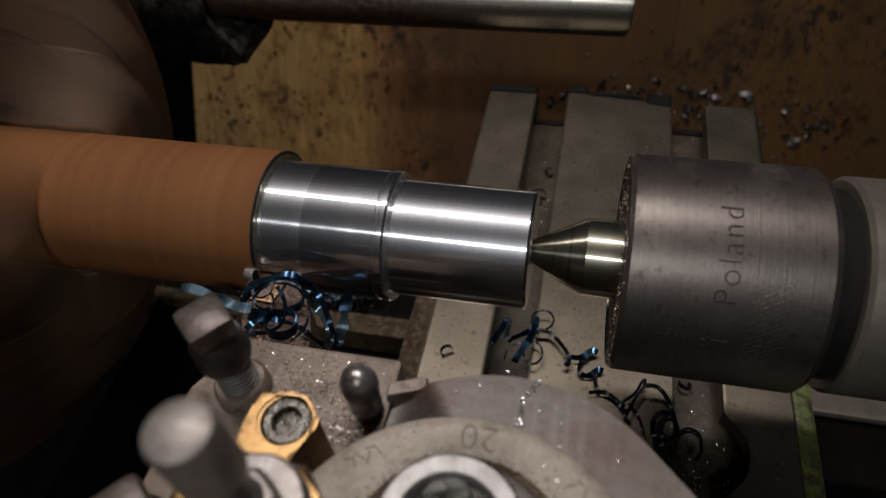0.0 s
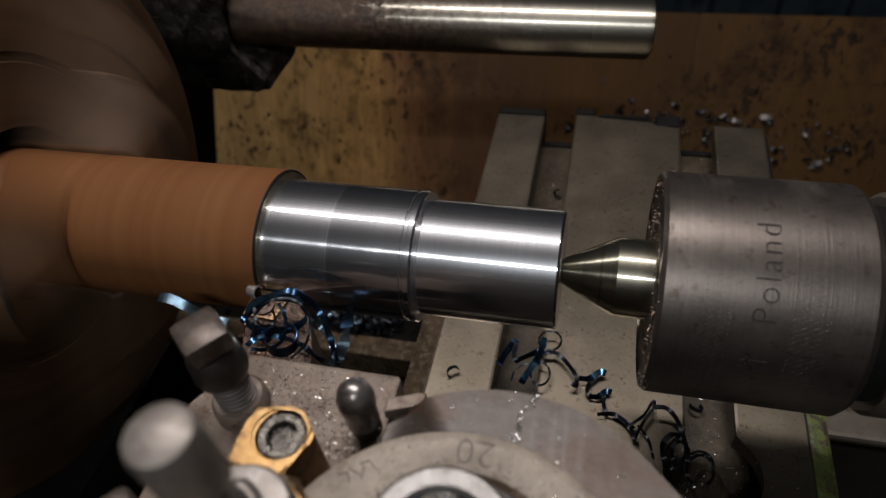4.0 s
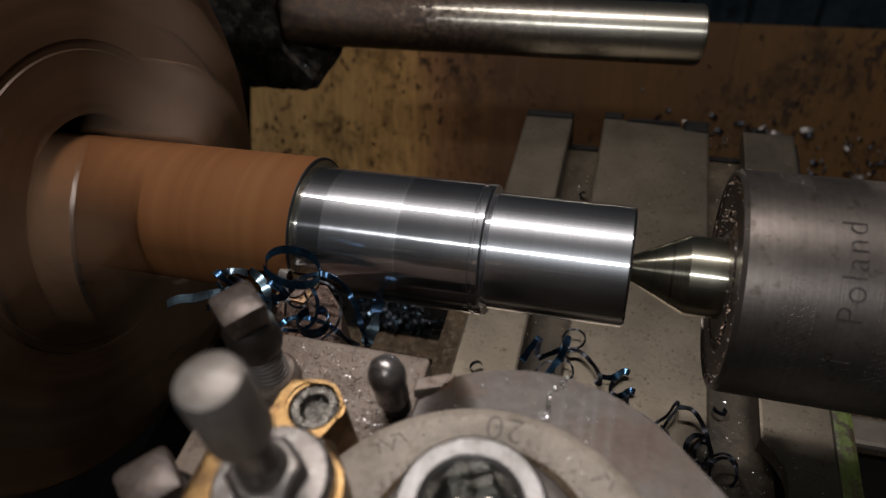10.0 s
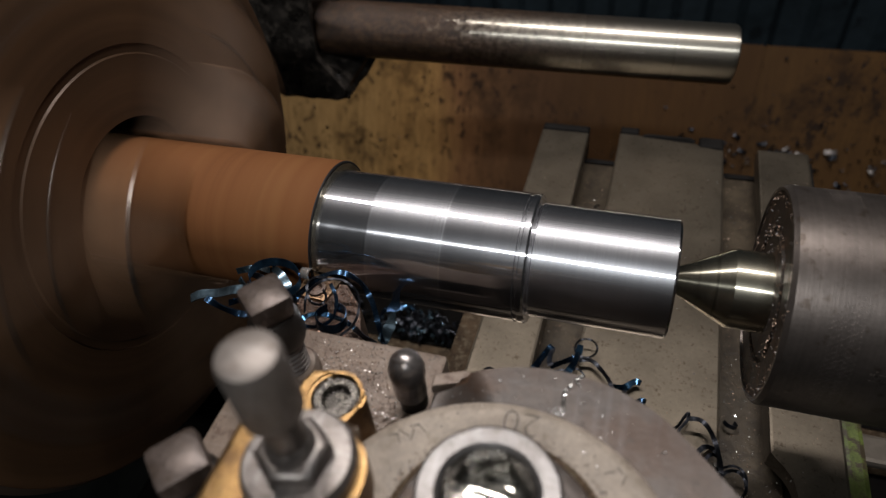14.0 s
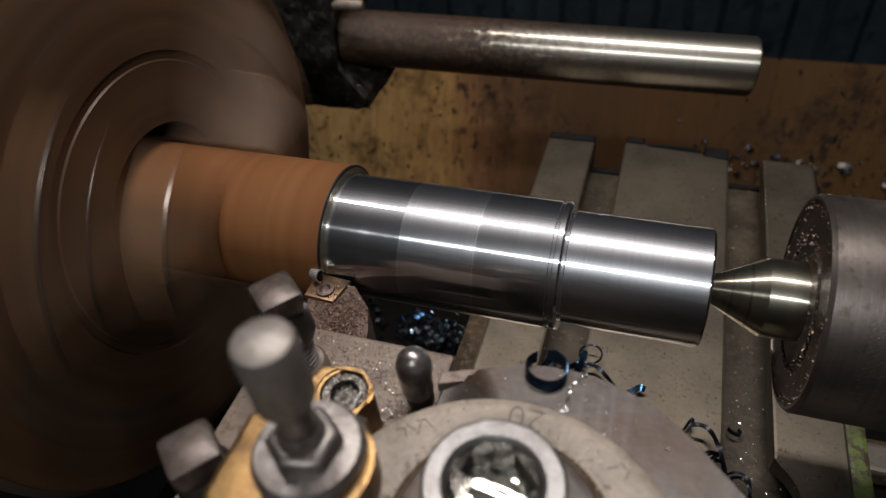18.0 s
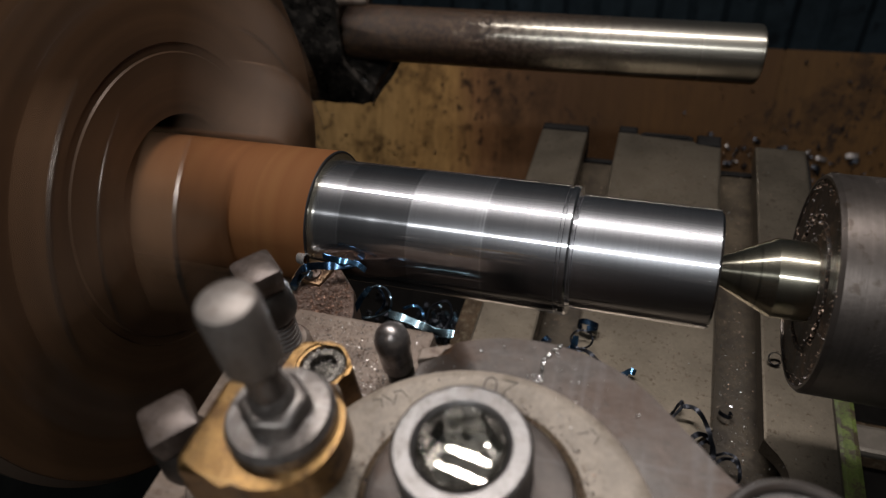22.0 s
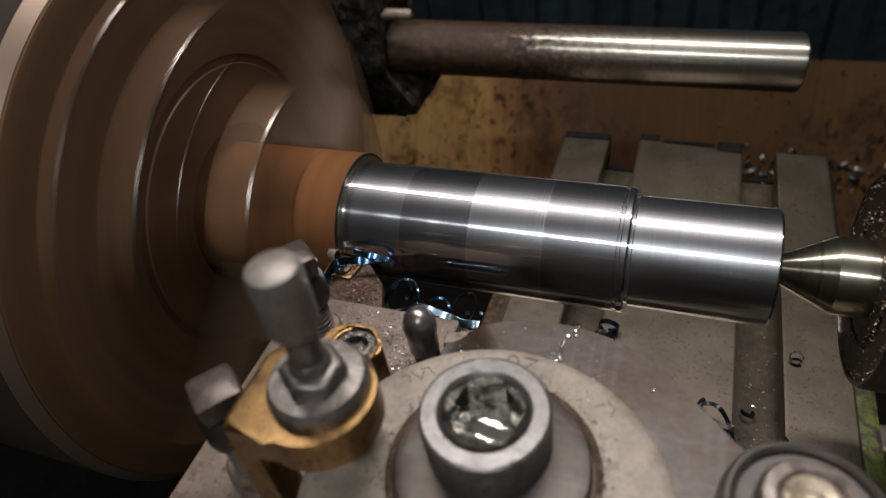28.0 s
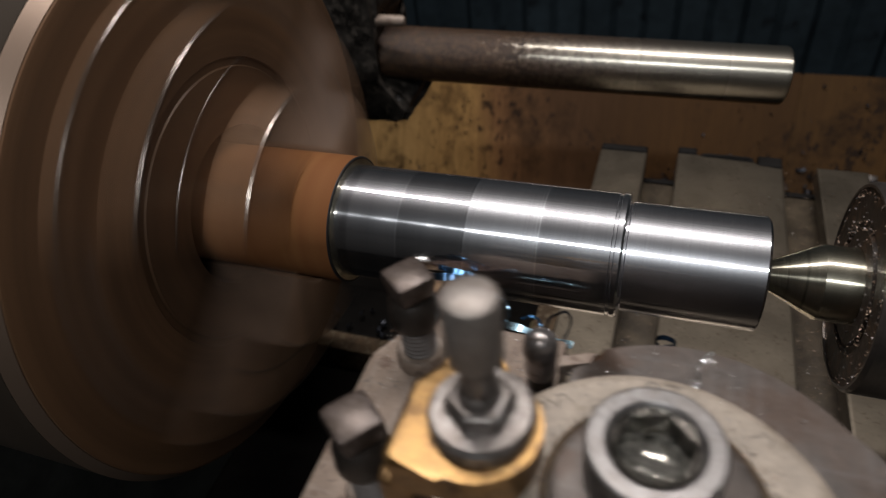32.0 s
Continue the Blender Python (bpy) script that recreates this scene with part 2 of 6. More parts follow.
def rusting_rod():
    """Bright steel that goes over into pitted brown rust towards its clamped end (along x)."""
    m = turned("rod_steel", (0.42, 0.382, 0.322), 0.30, [], 0.14, 220.0, 0.5)
    nt = m.node_tree
    n, l = nt.nodes, nt.links
    tc = n.new("ShaderNodeTexCoord")
    sep = n.new("ShaderNodeSeparateXYZ")
    l.new(tc.outputs["Object"], sep.inputs[0])
    grain = n.new("ShaderNodeTexNoise")
    grain.inputs["Scale"].default_value, grain.inputs["Detail"].default_value, grain.inputs["Roughness"].default_value = 270.0, 9.0, 0.80
    l.new(tc.outputs["Object"], grain.inputs["Vector"])
    add = n.new("ShaderNodeMath")
    add.operation = "MULTIPLY_ADD"
    l.new(grain.outputs["Fac"], add.inputs[0])
    add.inputs[1].default_value = 0.20
    l.new(sep.outputs["X"], add.inputs[2])
    cut = n.new("ShaderNodeMapRange")
    cut.inputs["From Min"].default_value, cut.inputs["From Max"].default_value = 0.080, -0.030
    l.new(add.outputs[0], cut.inputs["Value"])
    rust = n.new("ShaderNodeBsdfPrincipled")
    rust.inputs["Specular IOR Level"].default_value = 0.5
    pits = n.new("ShaderNodeValToRGB")
    pits.color_ramp.elements[0].position, pits.color_ramp.elements[1].position = 0.38, 0.66
    pits.color_ramp.elements[0].color, pits.color_ramp.elements[1].color = (0.016, 0.009, 0.006, 1), (0.085, 0.046, 0.024, 1)
    l.new(grain.outputs["Fac"], pits.inputs[0])
    l.new(pits.outputs[0], rust.inputs["Base Color"])
    rust.inputs["Roughness"].default_value, rust.inputs["Metallic"].default_value = 0.36, 0.25
    bp = n.new("ShaderNodeBump")
    bp.inputs["Strength"].default_value, bp.inputs["Distance"].default_value = 0.75, 0.0016
    l.new(grain.outputs["Fac"], bp.inputs["Height"])
    l.new(bp.outputs[0], rust.inputs["Normal"])
    out = n["Material Output"].inputs["Surface"]
    old = out.links[0].from_socket
    mx = n.new("ShaderNodeMixShader")
    l.new(cut.outputs[0], mx.inputs[0])
    l.new(old, mx.inputs[1])
    l.new(rust.outputs[0], mx.inputs[2])
    l.new(mx.outputs[0], out)
    return m


DARK_EDGE = mat("scale_edge", (0.010, 0.009, 0.009), 0.5, 0.0, spec=0.25)
CHUCK_FACE = mat("oiled_chuck_steel", (0.103, 0.053, 0.026), 0.46, 0.28, 0.35, 40, 0.35, (0.06, 0.034, 0.02), 18)
CHUCK_OD = mat("dark_chuck_outside", (0.03, 0.022, 0.016), 0.5, 0.2, 0.3, 40, spec=0.25)
CHUCK_RIM = mat("oiled_chuck_rim", (0.14, 0.095, 0.068), 0.42, 0.6, 0.2, 30)


def concentric(m, scale, depth):
    """Faint turning rings about the x axis, over a material's own colour."""
    nt = m.node_tree
    n, l = nt.nodes, nt.links
    b = n["Principled BSDF"]
    old = b.inputs["Base Color"].links[0].from_socket
    tc = n.new("ShaderNodeTexCoord")
    flat = n.new("ShaderNodeMapping")
    flat.inputs["Scale"].default_value = (0, 1, 1)
    l.new(tc.outputs["Object"], flat.inputs[0])
    ln = n.new("ShaderNodeVectorMath")
    ln.operation = "LENGTH"
    l.new(flat.outputs[0], ln.inputs[0])
    t = n.new("ShaderNodeTexNoise")
    t.noise_dimensions = "1D"
    t.inputs["Scale"].default_value, t.inputs["Detail"].default_value = scale, 4.0
    l.new(ln.outputs["Value"], t.inputs["W"])
    r = n.new("ShaderNodeMapRange")
    r.inputs["From Min"].default_value, r.inputs["From Max"].default_value = 0.3, 0.7
    r.inputs["To Min"].default_value, r.inputs["To Max"].default_value = 1 - depth, 1 + depth
    l.new(t.outputs["Fac"], r.inputs["Value"])
    mx = n.new("ShaderNodeMix")
    mx.data_type, mx.blend_type = "RGBA", "MULTIPLY"
    mx.inputs["Factor"].default_value = 1.0
    l.new(old, mx.inputs["A"])
    l.new(r.outputs[0], mx.inputs["B"])
    l.new(mx.outputs["Result"], b.inputs["Base Color"])


concentric(CHUCK_FACE, 110.0, 0.24)
JAW = mat("jaw_steel", (0.178, 0.096, 0.051), 0.48, 0.2, 0.3, 60, 0.2)
# jaw colour darkened: the shade on the jaw flanks is painted in
JAW_SIDE = mat("shaded_jaw_side", (0.060, 0.034, 0.020), 0.45, 0.3, 0.3, 60, 0.2)
EDGE = mat("edge_glint_steel", (0.25, 0.21, 0.18), 0.28, 0.9, 0.15, 200)
HOUSING = mat("blued_housing", (0.100, 0.083, 0.073), 0.40, 0.85, 0.14, 60, 0.20, (0.070, 0.054, 0.044), 260, 0.07, 900, rough_vary=0.06)
HOUSING_FACE = mat("greasy_face", (0.022, 0.015, 0.011), 0.5, 0.2, 0.4, 160, 0.4, (0.06, 0.033, 0.018), 180, 0.6, 500, spec=0.3)


def brushed(m, scale, strength, distance):
    """Fine marks round the x axis over a material's own relief."""
    k = Kit(m)
    old = k.b.inputs["Normal"].links[0].from_socket
    k.put(k.bump(k.along(scale, 5.0), strength, distance, old), k.b.inputs["Normal"])
    base = k.b.inputs["Base Color"].links[0].from_socket
    k.put(k.mix(0.14, base, k.along(scale * 0.6, 4.0), "OVERLAY"), k.b.inputs["Base Color"])


brushed(HOUSING, 1500.0, 0.12, 0.0002)
# near black for black lips, and for shade painted into slots and grooves
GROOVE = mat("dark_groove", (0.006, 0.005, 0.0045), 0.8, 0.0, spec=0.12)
QUILL = mat("quill_steel", (0.125, 0.105, 0.085), 0.38, 0.5, 0.18, 40, 0.12)
TABLE = mat("scraped_cast_iron", (0.154, 0.127, 0.096), 0.42, 0.92, 0.12, 60, 0.18, (0.085, 0.064, 0.045), 480, 0.10, 800, rough_vary=0.05)
SLOT = mat("oily_slot_iron", (0.043, 0.031, 0.019), 0.55, 0.1, 0.4, 60, 0.40, (0.026, 0.018, 0.011), 90, 0.5, 300, spec=0.3)
GREEN = mat("chipped_green_paint", (0.058, 0.073, 0.017), 0.5, 0.0, 0.5, 120, 0.62, (0.030, 0.022, 0.012), 240, 0.4, 200, spec=0.3)


def board_wood(name, stops, spots):
    """Old plywood, its grain running up the board: zones of stain and of weaker light along x (position, colour),
    streaks and small black stains.
    """
    m = fresh(name, 0.62, 0.0, 0.12)
    k = Kit(m)
    streak = k.tex(9.0, 8.0, 0.7, (11, 1.0, 1.0))
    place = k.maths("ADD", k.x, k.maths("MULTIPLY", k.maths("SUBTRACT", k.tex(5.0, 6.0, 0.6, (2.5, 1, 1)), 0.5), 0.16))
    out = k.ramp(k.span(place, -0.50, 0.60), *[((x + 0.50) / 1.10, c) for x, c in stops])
    out = k.mix(k.span(streak, 0.30, 0.70, 0.50, 0.0), out, (0.040, 0.018, 0.007))
    out = k.mix(k.span(k.tex(60.0, 6.0, 0.7, (7, 0.7, 0.7)), 0.35, 0.70, 0.40, 0.0), out, (0.035, 0.016, 0.006))
    patch = k.span(k.tex(11.0, 3.0), 0.46, 0.60)
    fleck = k.span(k.tex(95.0, 4.0, 0.55, (1.3, 0.8, 0.8)), 0.60 - spots, 0.66 - spots)
    out = k.mix(k.maths("MULTIPLY", k.maths("MULTIPLY", patch, fleck), 0.85), out, (0.012, 0.007, 0.005))
    # broad random patches, darker for the weak light on the board
    dim_patch = k.span(k.tex(13.0, 7.0, 0.75), 0.53, 0.68, 0.0, 0.85)
    out = k.mix(dim_patch, out, (0.022, 0.011, 0.005))
    k.put(out, k.b.inputs["Base Color"])
    k.put(k.bump(streak, 0.25, 0.0008), k.b.inputs["Normal"])
    return m


# stain on the left and middle; light fading to the right is coloured in
WOOD = board_wood("zoned_plywood", [(-0.47, (0.52, 0.325, 0.135)), (-0.36, (0.54, 0.325, 0.125)), (-0.27, (0.45, 0.250, 0.088)), (-0.22, (0.22, 0.105, 0.044)), (-0.15, (0.076, 0.037, 0.017)), (-0.09, (0.060, 0.029, 0.012)), (-0.03, (0.072, 0.0335, 0.0105)), (0.09, (0.060, 0.029, 0.0098))], 0.04)
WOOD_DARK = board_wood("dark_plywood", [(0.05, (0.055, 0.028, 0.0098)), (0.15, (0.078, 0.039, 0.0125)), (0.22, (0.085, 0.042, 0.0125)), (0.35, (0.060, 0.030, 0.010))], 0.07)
ROD = rusting_rod()
BLACK_CAST = mat("black_oily_casting", (0.026, 0.022, 0.019), 0.30, 0.3, 0.6, 120, 0.45, (0.075, 0.062, 0.052), 140, 1.0, 230)
HEADSTOCK = mat("dark_headstock_paint", (0.02, 0.02, 0.018), 0.55, 0.0, 0.3, 20, spec=0.2)
# near black: the darkness below the slide is put into the colour
BED = mat("shaded_bed", (0.0025, 0.002, 0.0016), 0.6, 0.0, 0.4, 20, 0.3, (0.0015, 0.001, 0.001), spec=0.04)
WALL = mat("dark_blue_sheet", (0.014, 0.021, 0.026), 0.6, 0.1, 0.35, 6, 0.2, (0.006, 0.008, 0.01), spec=0.2)
SHED = mat("dark_shed_paint", (0.06, 0.058, 0.055), 0.7, 0.0, 0.3, 4, 0.2, (0.03, 0.028, 0.025), 5, 0.2, 60)
POST = mat("toolpost_steel", (0.053, 0.0415, 0.035), 0.45, 0.5, 0.30, 60, 0.35, (0.042, 0.026, 0.018), 70, 0.04, 900)
RING = mat("beige_scale_ring", (0.240, 0.196, 0.156), 0.6, 0.1, 0.22, 110, 0.34, (0.185, 0.148, 0.112), 240, 0.40, 700)
PLATE = mat("clamp_plate_steel", (0.150, 0.110, 0.084), 0.55, 0.3, 0.2, 110, 0.35, (0.085, 0.052, 0.037), 150, 0.08, 1200)
BRASS = mat("gold_passivated_clamp", (0.250, 0.145, 0.055), 0.36, 0.85, 0.3, 120, 0.36, (0.12, 0.068, 0.030), 260, 0.12, 1200)
BOLT = mat("bolt_steel", (0.165, 0.145, 0.135), 0.42, 0.55, 0.22, 120, 0.3, (0.08, 0.06, 0.048), 180, 0.08, 1500)
DARK_BOLT = mat("black_steel", (0.022, 0.017, 0.014), 0.4, 0.3, 0.3, 150)
PIN = mat("polished_pin", (0.25, 0.225, 0.215), 0.31, 0.85, 0.25, 160, 0.35, (0.13, 0.105, 0.09), 260, 0.12, 900)
SOCKET = mat("oily_socket", (0.075, 0.066, 0.056), 0.26, 0.7, 0.5, 200, 0.4, (0.03, 0.026, 0.02), 220, 1.0, 260)
TOOL = mat("tool_shank", (0.085, 0.055, 0.042), 0.45, 0.5, 0.35, 160, 0.35, (0.07, 0.045, 0.035), 200, 0.5, 900)
INSERT = mat("gold_insert", (0.150, 0.088, 0.045), 0.40, 0.7, 0.4, 300, 0.4)
SWARF_BLUE = mat("blue_swarf", (0.055, 0.125, 0.215), 0.20, 0.95, 0.6, 160)
SWARF_LIGHT = mat("pale_blue_swarf", (0.13, 0.185, 0.225), 0.24, 0.95, 0.5, 160)
SWARF_NAVY = mat("navy_swarf", (0.026, 0.052, 0.092), 0.22, 0.95, 0.5, 160)
SWARF_BRIGHT_BLUE = mat("ice_blue_swarf", (0.34, 0.50, 0.58), 0.28, 0.9, 0.4, 160)
SWARF_DARK = mat("dark_swarf", (0.020, 0.021, 0.026), 0.38, 0.8, 0.5, 160)
FINE = mat("fine_steel_crumbs", (0.55, 0.51, 0.48), 0.30, 0.9, 0.5, 500)
SWARF_BRIGHT = mat("bright_swarf", (0.76, 0.74, 0.71), 0.26, 0.9, 0.25, 200)
RING_MARK = mat("worn_stamping", (0.060, 0.045, 0.034), 0.6, 0.1, 0.4, 300)
INK = mat("stamped_mark", (0.024, 0.019, 0.016), 0.6, 0.2, 0.3, 300, spec=0.25)
RUBBER = mat("dark_lever_hub", (0.050, 0.041, 0.036), 0.45, 0.2, 0.3, 90, 0.3, (0.06, 0.05, 0.042), 120)
STUD = mat("matt_grey_stud", (0.185, 0.157, 0.138), 0.48, 0.5, 0.16, 150, 0.22, (0.15, 0.12, 0.10), 300, 0.10, 900)
NUT = mat("dark_grey_nut", (0.142, 0.122, 0.110), 0.38, 0.65, 0.22, 150, 0.30, (0.070, 0.058, 0.052), 260, 0.16, 700)
HEAD = mat("worn_brown_bolt", (0.072, 0.054, 0.046), 0.42, 0.55, 0.3, 150, 0.35, (0.055, 0.039, 0.03), 220, 0.12, 900)
OIL = mat("oil_pool", (0.30, 0.28, 0.245), 0.06, 0.8, 0.6, 260, 0.35, (0.05, 0.045, 0.035), 300, 0.10, 200, rough_vary=0.02)
COPPER = mat("copper_brown_crumbs", (0.125, 0.068, 0.045), 0.32, 0.75, 0.6, 400)
CRUMB = mat("brown_crumbs", (0.165, 0.108, 0.074), 0.42, 0.4, 0.5, 300)
CAP = mat("cap_screw_steel", (0.122, 0.112, 0.107), 0.38, 0.70, 0.2, 140, 0.25, (0.08, 0.068, 0.06), 200, 0.06, 1200)
LEDGE = mat("rusty_brown_casting", (0.045, 0.029, 0.017), 0.7, 0.0, 0.5, 120, 0.45, (0.082, 0.062, 0.040), 300, 0.6, 300, spec=0.1)
SIDE = mat("olive_brown_side", (0.052, 0.040, 0.021), 0.6, 0.0, 0.4, 80, 0.35, (0.03, 0.022, 0.012), 120, 0.3, 300, spec=0.2)
RUSTY_EDGE = mat("rusty_worn_edge", (0.088, 0.050, 0.030), 0.42, 0.45, 0.5, 130, 0.5, (0.035, 0.022, 0.016), 170, 0.25, 500)
TAN = mat("cream_hub_insert", (0.36, 0.29, 0.215), 0.36, 0.35, 0.35, 220, 0.35, (0.20, 0.12, 0.06), 260, 0.3, 500)
HUB_CAP = scuffed(mat("worn_hub_cap", (0.150, 0.120, 0.103), 0.40, 0.5, 0.3, 160, 0.35, (0.08, 0.06, 0.05), 200, 0.15, 700), (0.26, 0.22, 0.2), 600.0)


scuffed(STUD, (0.30, 0.27, 0.25), 800.0, 0.35, (0.10, 0.078, 0.062), 0.6)
scuffed(NUT, (0.26, 0.24, 0.23), 700.0, 0.5, (0.085, 0.066, 0.054), 0.7)
scuffed(HEAD, (0.16, 0.13, 0.12), 700.0, 0.4)
scuffed(CAP, (0.20, 0.19, 0.185), 900.0, 0.3, (0.06, 0.048, 0.040), 0.5)
scuffed(POST, (0.085, 0.075, 0.072), 420.0, 0.35, (0.046, 0.027, 0.018), 0.55)
scuffed(BRASS, (0.34, 0.22, 0.10), 600.0, 0.4, (0.11, 0.055, 0.022), 0.6)
scuffed(PLATE, (0.20, 0.165, 0.14), 500.0, 0.3, (0.075, 0.045, 0.030), 0.4)


# ---- mesh helpers ----
def thing(name, place, label, category, group="", kind=""):
    ob = new(name)
    ob.location = place
    ob.empty_display_size = 0.02
    return tagged(ob, label, category, group, kind)


def part(name, bm, material, parent, label=""):
    """Links a bmesh, drawn in the world's metres, as one mesh object under a thing or a part."""
    bmesh.ops.recalc_face_normals(bm, faces=bm.faces)
    data = bpy.data.meshes.new(name)
    bm.to_mesh(data)
    bm.free()
    data.materials.append(material)
    ob = new(name, data)
    if parent is not None:
        top = parent.matrix_basis.translation
        p = parent
        off = Vector(top)
        while p.parent is not None:
            p = p.parent
            off += p.matrix_basis.translation
        data.transform(Matrix.Translation(-off))
        ob.parent = parent
    return tagged(ob, label)


def faced(ob, material, test):
    """Gives the faces whose normal passes the test another material."""
    ob.data.materials.append(material)
    for f in ob.data.polygons:
        if test(f.normal):
            f.material_index = 1
    return ob


def smooth(ob, degrees=35):
    for f in ob.data.polygons:
        f.use_smooth = True
    ob.data.set_sharp_from_angle(angle=radians(degrees))
    return ob


def box(lo, hi, bevel=0.0, bm=None):
    bm2 = bmesh.new()
    bmesh.ops.create_cube(bm2, size=1.0)
    for v in bm2.verts:
        v.co = Vector([lo[i] + (hi[i] - lo[i]) * (v.co[i] + 0.5) for i in range(3)])
    if bevel:
        bmesh.ops.bevel(bm2, geom=bm2.edges[:], offset=bevel, segments=2, affect="EDGES", profile=0.6)
    return join(bm, bm2)


def join(bm, bm2):
    if bm is None:
        return bm2
    data = bpy.data.meshes.new("join")
    bm2.to_mesh(data)
    bm2.free()
    bm.from_mesh(data)
    bpy.data.meshes.remove(data)
    return bm


def revolve(profile, axis="x", centre=(0, 0, 0), steps=96, close=False):
    """A body of revolution from (along, radius) pairs."""
    bm = bmesh.new()
    rings = []
    for a, r in profile:
        ring = []
        for k in range(steps):
            c, s = math.cos(2 * math.pi * k / steps), math.sin(2 * math.pi * k / steps)
            co = {"x": (a, r * c, r * s), "z": (r * c, r * s, a), "y": (r * s, a, r * c)}[axis]
            ring.append(bm.verts.new(Vector(co) + Vector(centre)))
        rings.append(ring)
    pairs = list(zip(rings, rings[1:])) + ([(rings[-1], rings[0])] if close else [])
    for r0, r1 in pairs:
        for k in range(steps):
            bm.faces.new((r0[k], r0[(k + 1) % steps], r1[(k + 1) % steps], r1[k]))
    if not close:
        bm.faces.new(rings[0][::-1])
        bm.faces.new(rings[-1])
    return bm


def prism(outline, z0, z1, bevel=0.0, segments=2, bm=None):
    """An upright prism on an outline in x and y, its upper rim rounded."""
    b = bmesh.new()
    lo = [b.verts.new((x, y, z0)) for x, y in outline]
    hi = [b.verts.new((x, y, z1)) for x, y in outline]
    n = len(outline)
    b.faces.new(lo[::-1])
    top = b.faces.new(hi)
    for k in range(n):
        b.faces.new((lo[k], lo[(k + 1) % n], hi[(k + 1) % n], hi[k]))
    if bevel:
        bmesh.ops.bevel(b, geom=list(top.edges), offset=bevel, segments=segments, affect="EDGES", profile=0.6)
    return join(bm, b)


def arc(cx, cy, r, a0, a1, n):
    return [(cx + r * math.cos(radians(a0 + (a1 - a0) * k / (n - 1))), cy + r * math.sin(radians(a0 + (a1 - a0) * k / (n - 1)))) for k in range(n)]


def ribbon(points, ups, width, thick=0.00015):
    """A strip of swarf along points, its width along ups."""
    bm = bmesh.new()
    rows = []
    for k, (p, u) in enumerate(zip(points, ups)):
        p, u = Vector(p), Vector(u).normalized()
        q = Vector(points[min(k + 1, len(points) - 1)]) - Vector(points[max(k - 1, 0)])
        nn = q.cross(u)
        nn = nn.normalized() * thick if nn.length > 1e-9 else Vector((0, 0, thick))
        rows.append([bm.verts.new(p + u * width * s + nn * g) for s, g in ((-0.5, -1), (0.5, -1), (0.5, 1), (-0.5, 1))])
    for r0, r1 in zip(rows, rows[1:]):
        for k in range(4):
            bm.faces.new((r0[k], r0[(k + 1) % 4], r1[(k + 1) % 4], r1[k]))
    bm.faces.new(rows[0][::-1])
    bm.faces.new(rows[-1])
    return bm


def setting():
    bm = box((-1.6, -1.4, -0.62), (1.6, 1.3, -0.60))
    part("floor", bm, BED, tagged(thing("workshop_floor", (0, 0, -0.6), "floor under the machine, near black for the shade there", "floor", kind="structure"), kind="structure"))
    wall = thing("wall_back", (0, 0.95, 0.2), "dark blue corrugated sheet metal wall", "wall", kind="structure")
    bm = None
    for k in range(26):
        x = -1.3 + k * 0.1
        bm = prism([(x, 0.95), (x + 0.012, 0.935), (x + 0.05, 0.935), (x + 0.062, 0.95), (x + 0.0995, 0.95), (x + 0.0995, 0.965), (x, 0.965)], -0.6, 1.1, bm=bm)
    part("sheet", bm, WALL, wall)
    # unseen walls and ceiling, added for reflections and to shut out world light
    for name, lo, hi in (("wall_left", (-1.65, -1.4, -0.6), (-1.6, 1.3, 1.9)), ("wall_right", (1.6, -1.4, -0.6), (1.65, 1.3, 1.9)), ("wall_front", (-1.6, -1.45, -0.6), (1.6, -1.4, 1.9)), ("wall_rear", (-1.6, 1.3, -0.6), (1.6, 1.35, 1.9))):
        w = thing(name, lo, "unseen plain dark wall, added to close the place", "wall", kind="structure")
        part("panel", box(lo, hi), SHED, w)
    part("slab", box((-1.65, -1.45, 1.9), (1.65, 1.35, 1.95)), SHED, thing("ceiling", (0, 0, 1.9), "unseen plain dark ceiling, added to close the place", "ceiling", kind="structure"))
    # machine bed: two ways and the chip tray
    bed = thing("lathe_bed", (0, 0.0, -0.25), "cast-iron lathe bed ways, mostly painted near black for shade", "lathe bed", kind="structure")
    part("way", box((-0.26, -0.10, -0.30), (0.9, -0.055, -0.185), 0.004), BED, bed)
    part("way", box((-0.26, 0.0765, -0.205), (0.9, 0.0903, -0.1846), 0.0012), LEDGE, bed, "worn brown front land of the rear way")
    # same way as the brown land, blackened for the shade on it
    part("way", box((-0.26, 0.0905, -0.205), (0.9, 0.134, -0.1852), 0.002), BED, bed, "rear way with its shade painted black, strewn with chips")
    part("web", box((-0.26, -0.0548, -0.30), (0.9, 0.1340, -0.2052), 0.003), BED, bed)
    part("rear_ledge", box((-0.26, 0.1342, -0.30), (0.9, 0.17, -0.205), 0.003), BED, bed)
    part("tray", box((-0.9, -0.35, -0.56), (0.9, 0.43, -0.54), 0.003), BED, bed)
    head = thing("headstock", (-0.5, 0, -0.2), "dark painted headstock casting behind the chuck", "headstock", kind="structure")
    part("casting", box((-0.75, -0.19, -0.45), (-0.31, 0.20, 0.17), 0.02), HEADSTOCK, head)
    part("spindle_nose", revolve([(-0.312, 0.075), (-0.30, 0.075), (-0.298, 0.07), (-0.27, 0.07)]), HEADSTOCK, head)


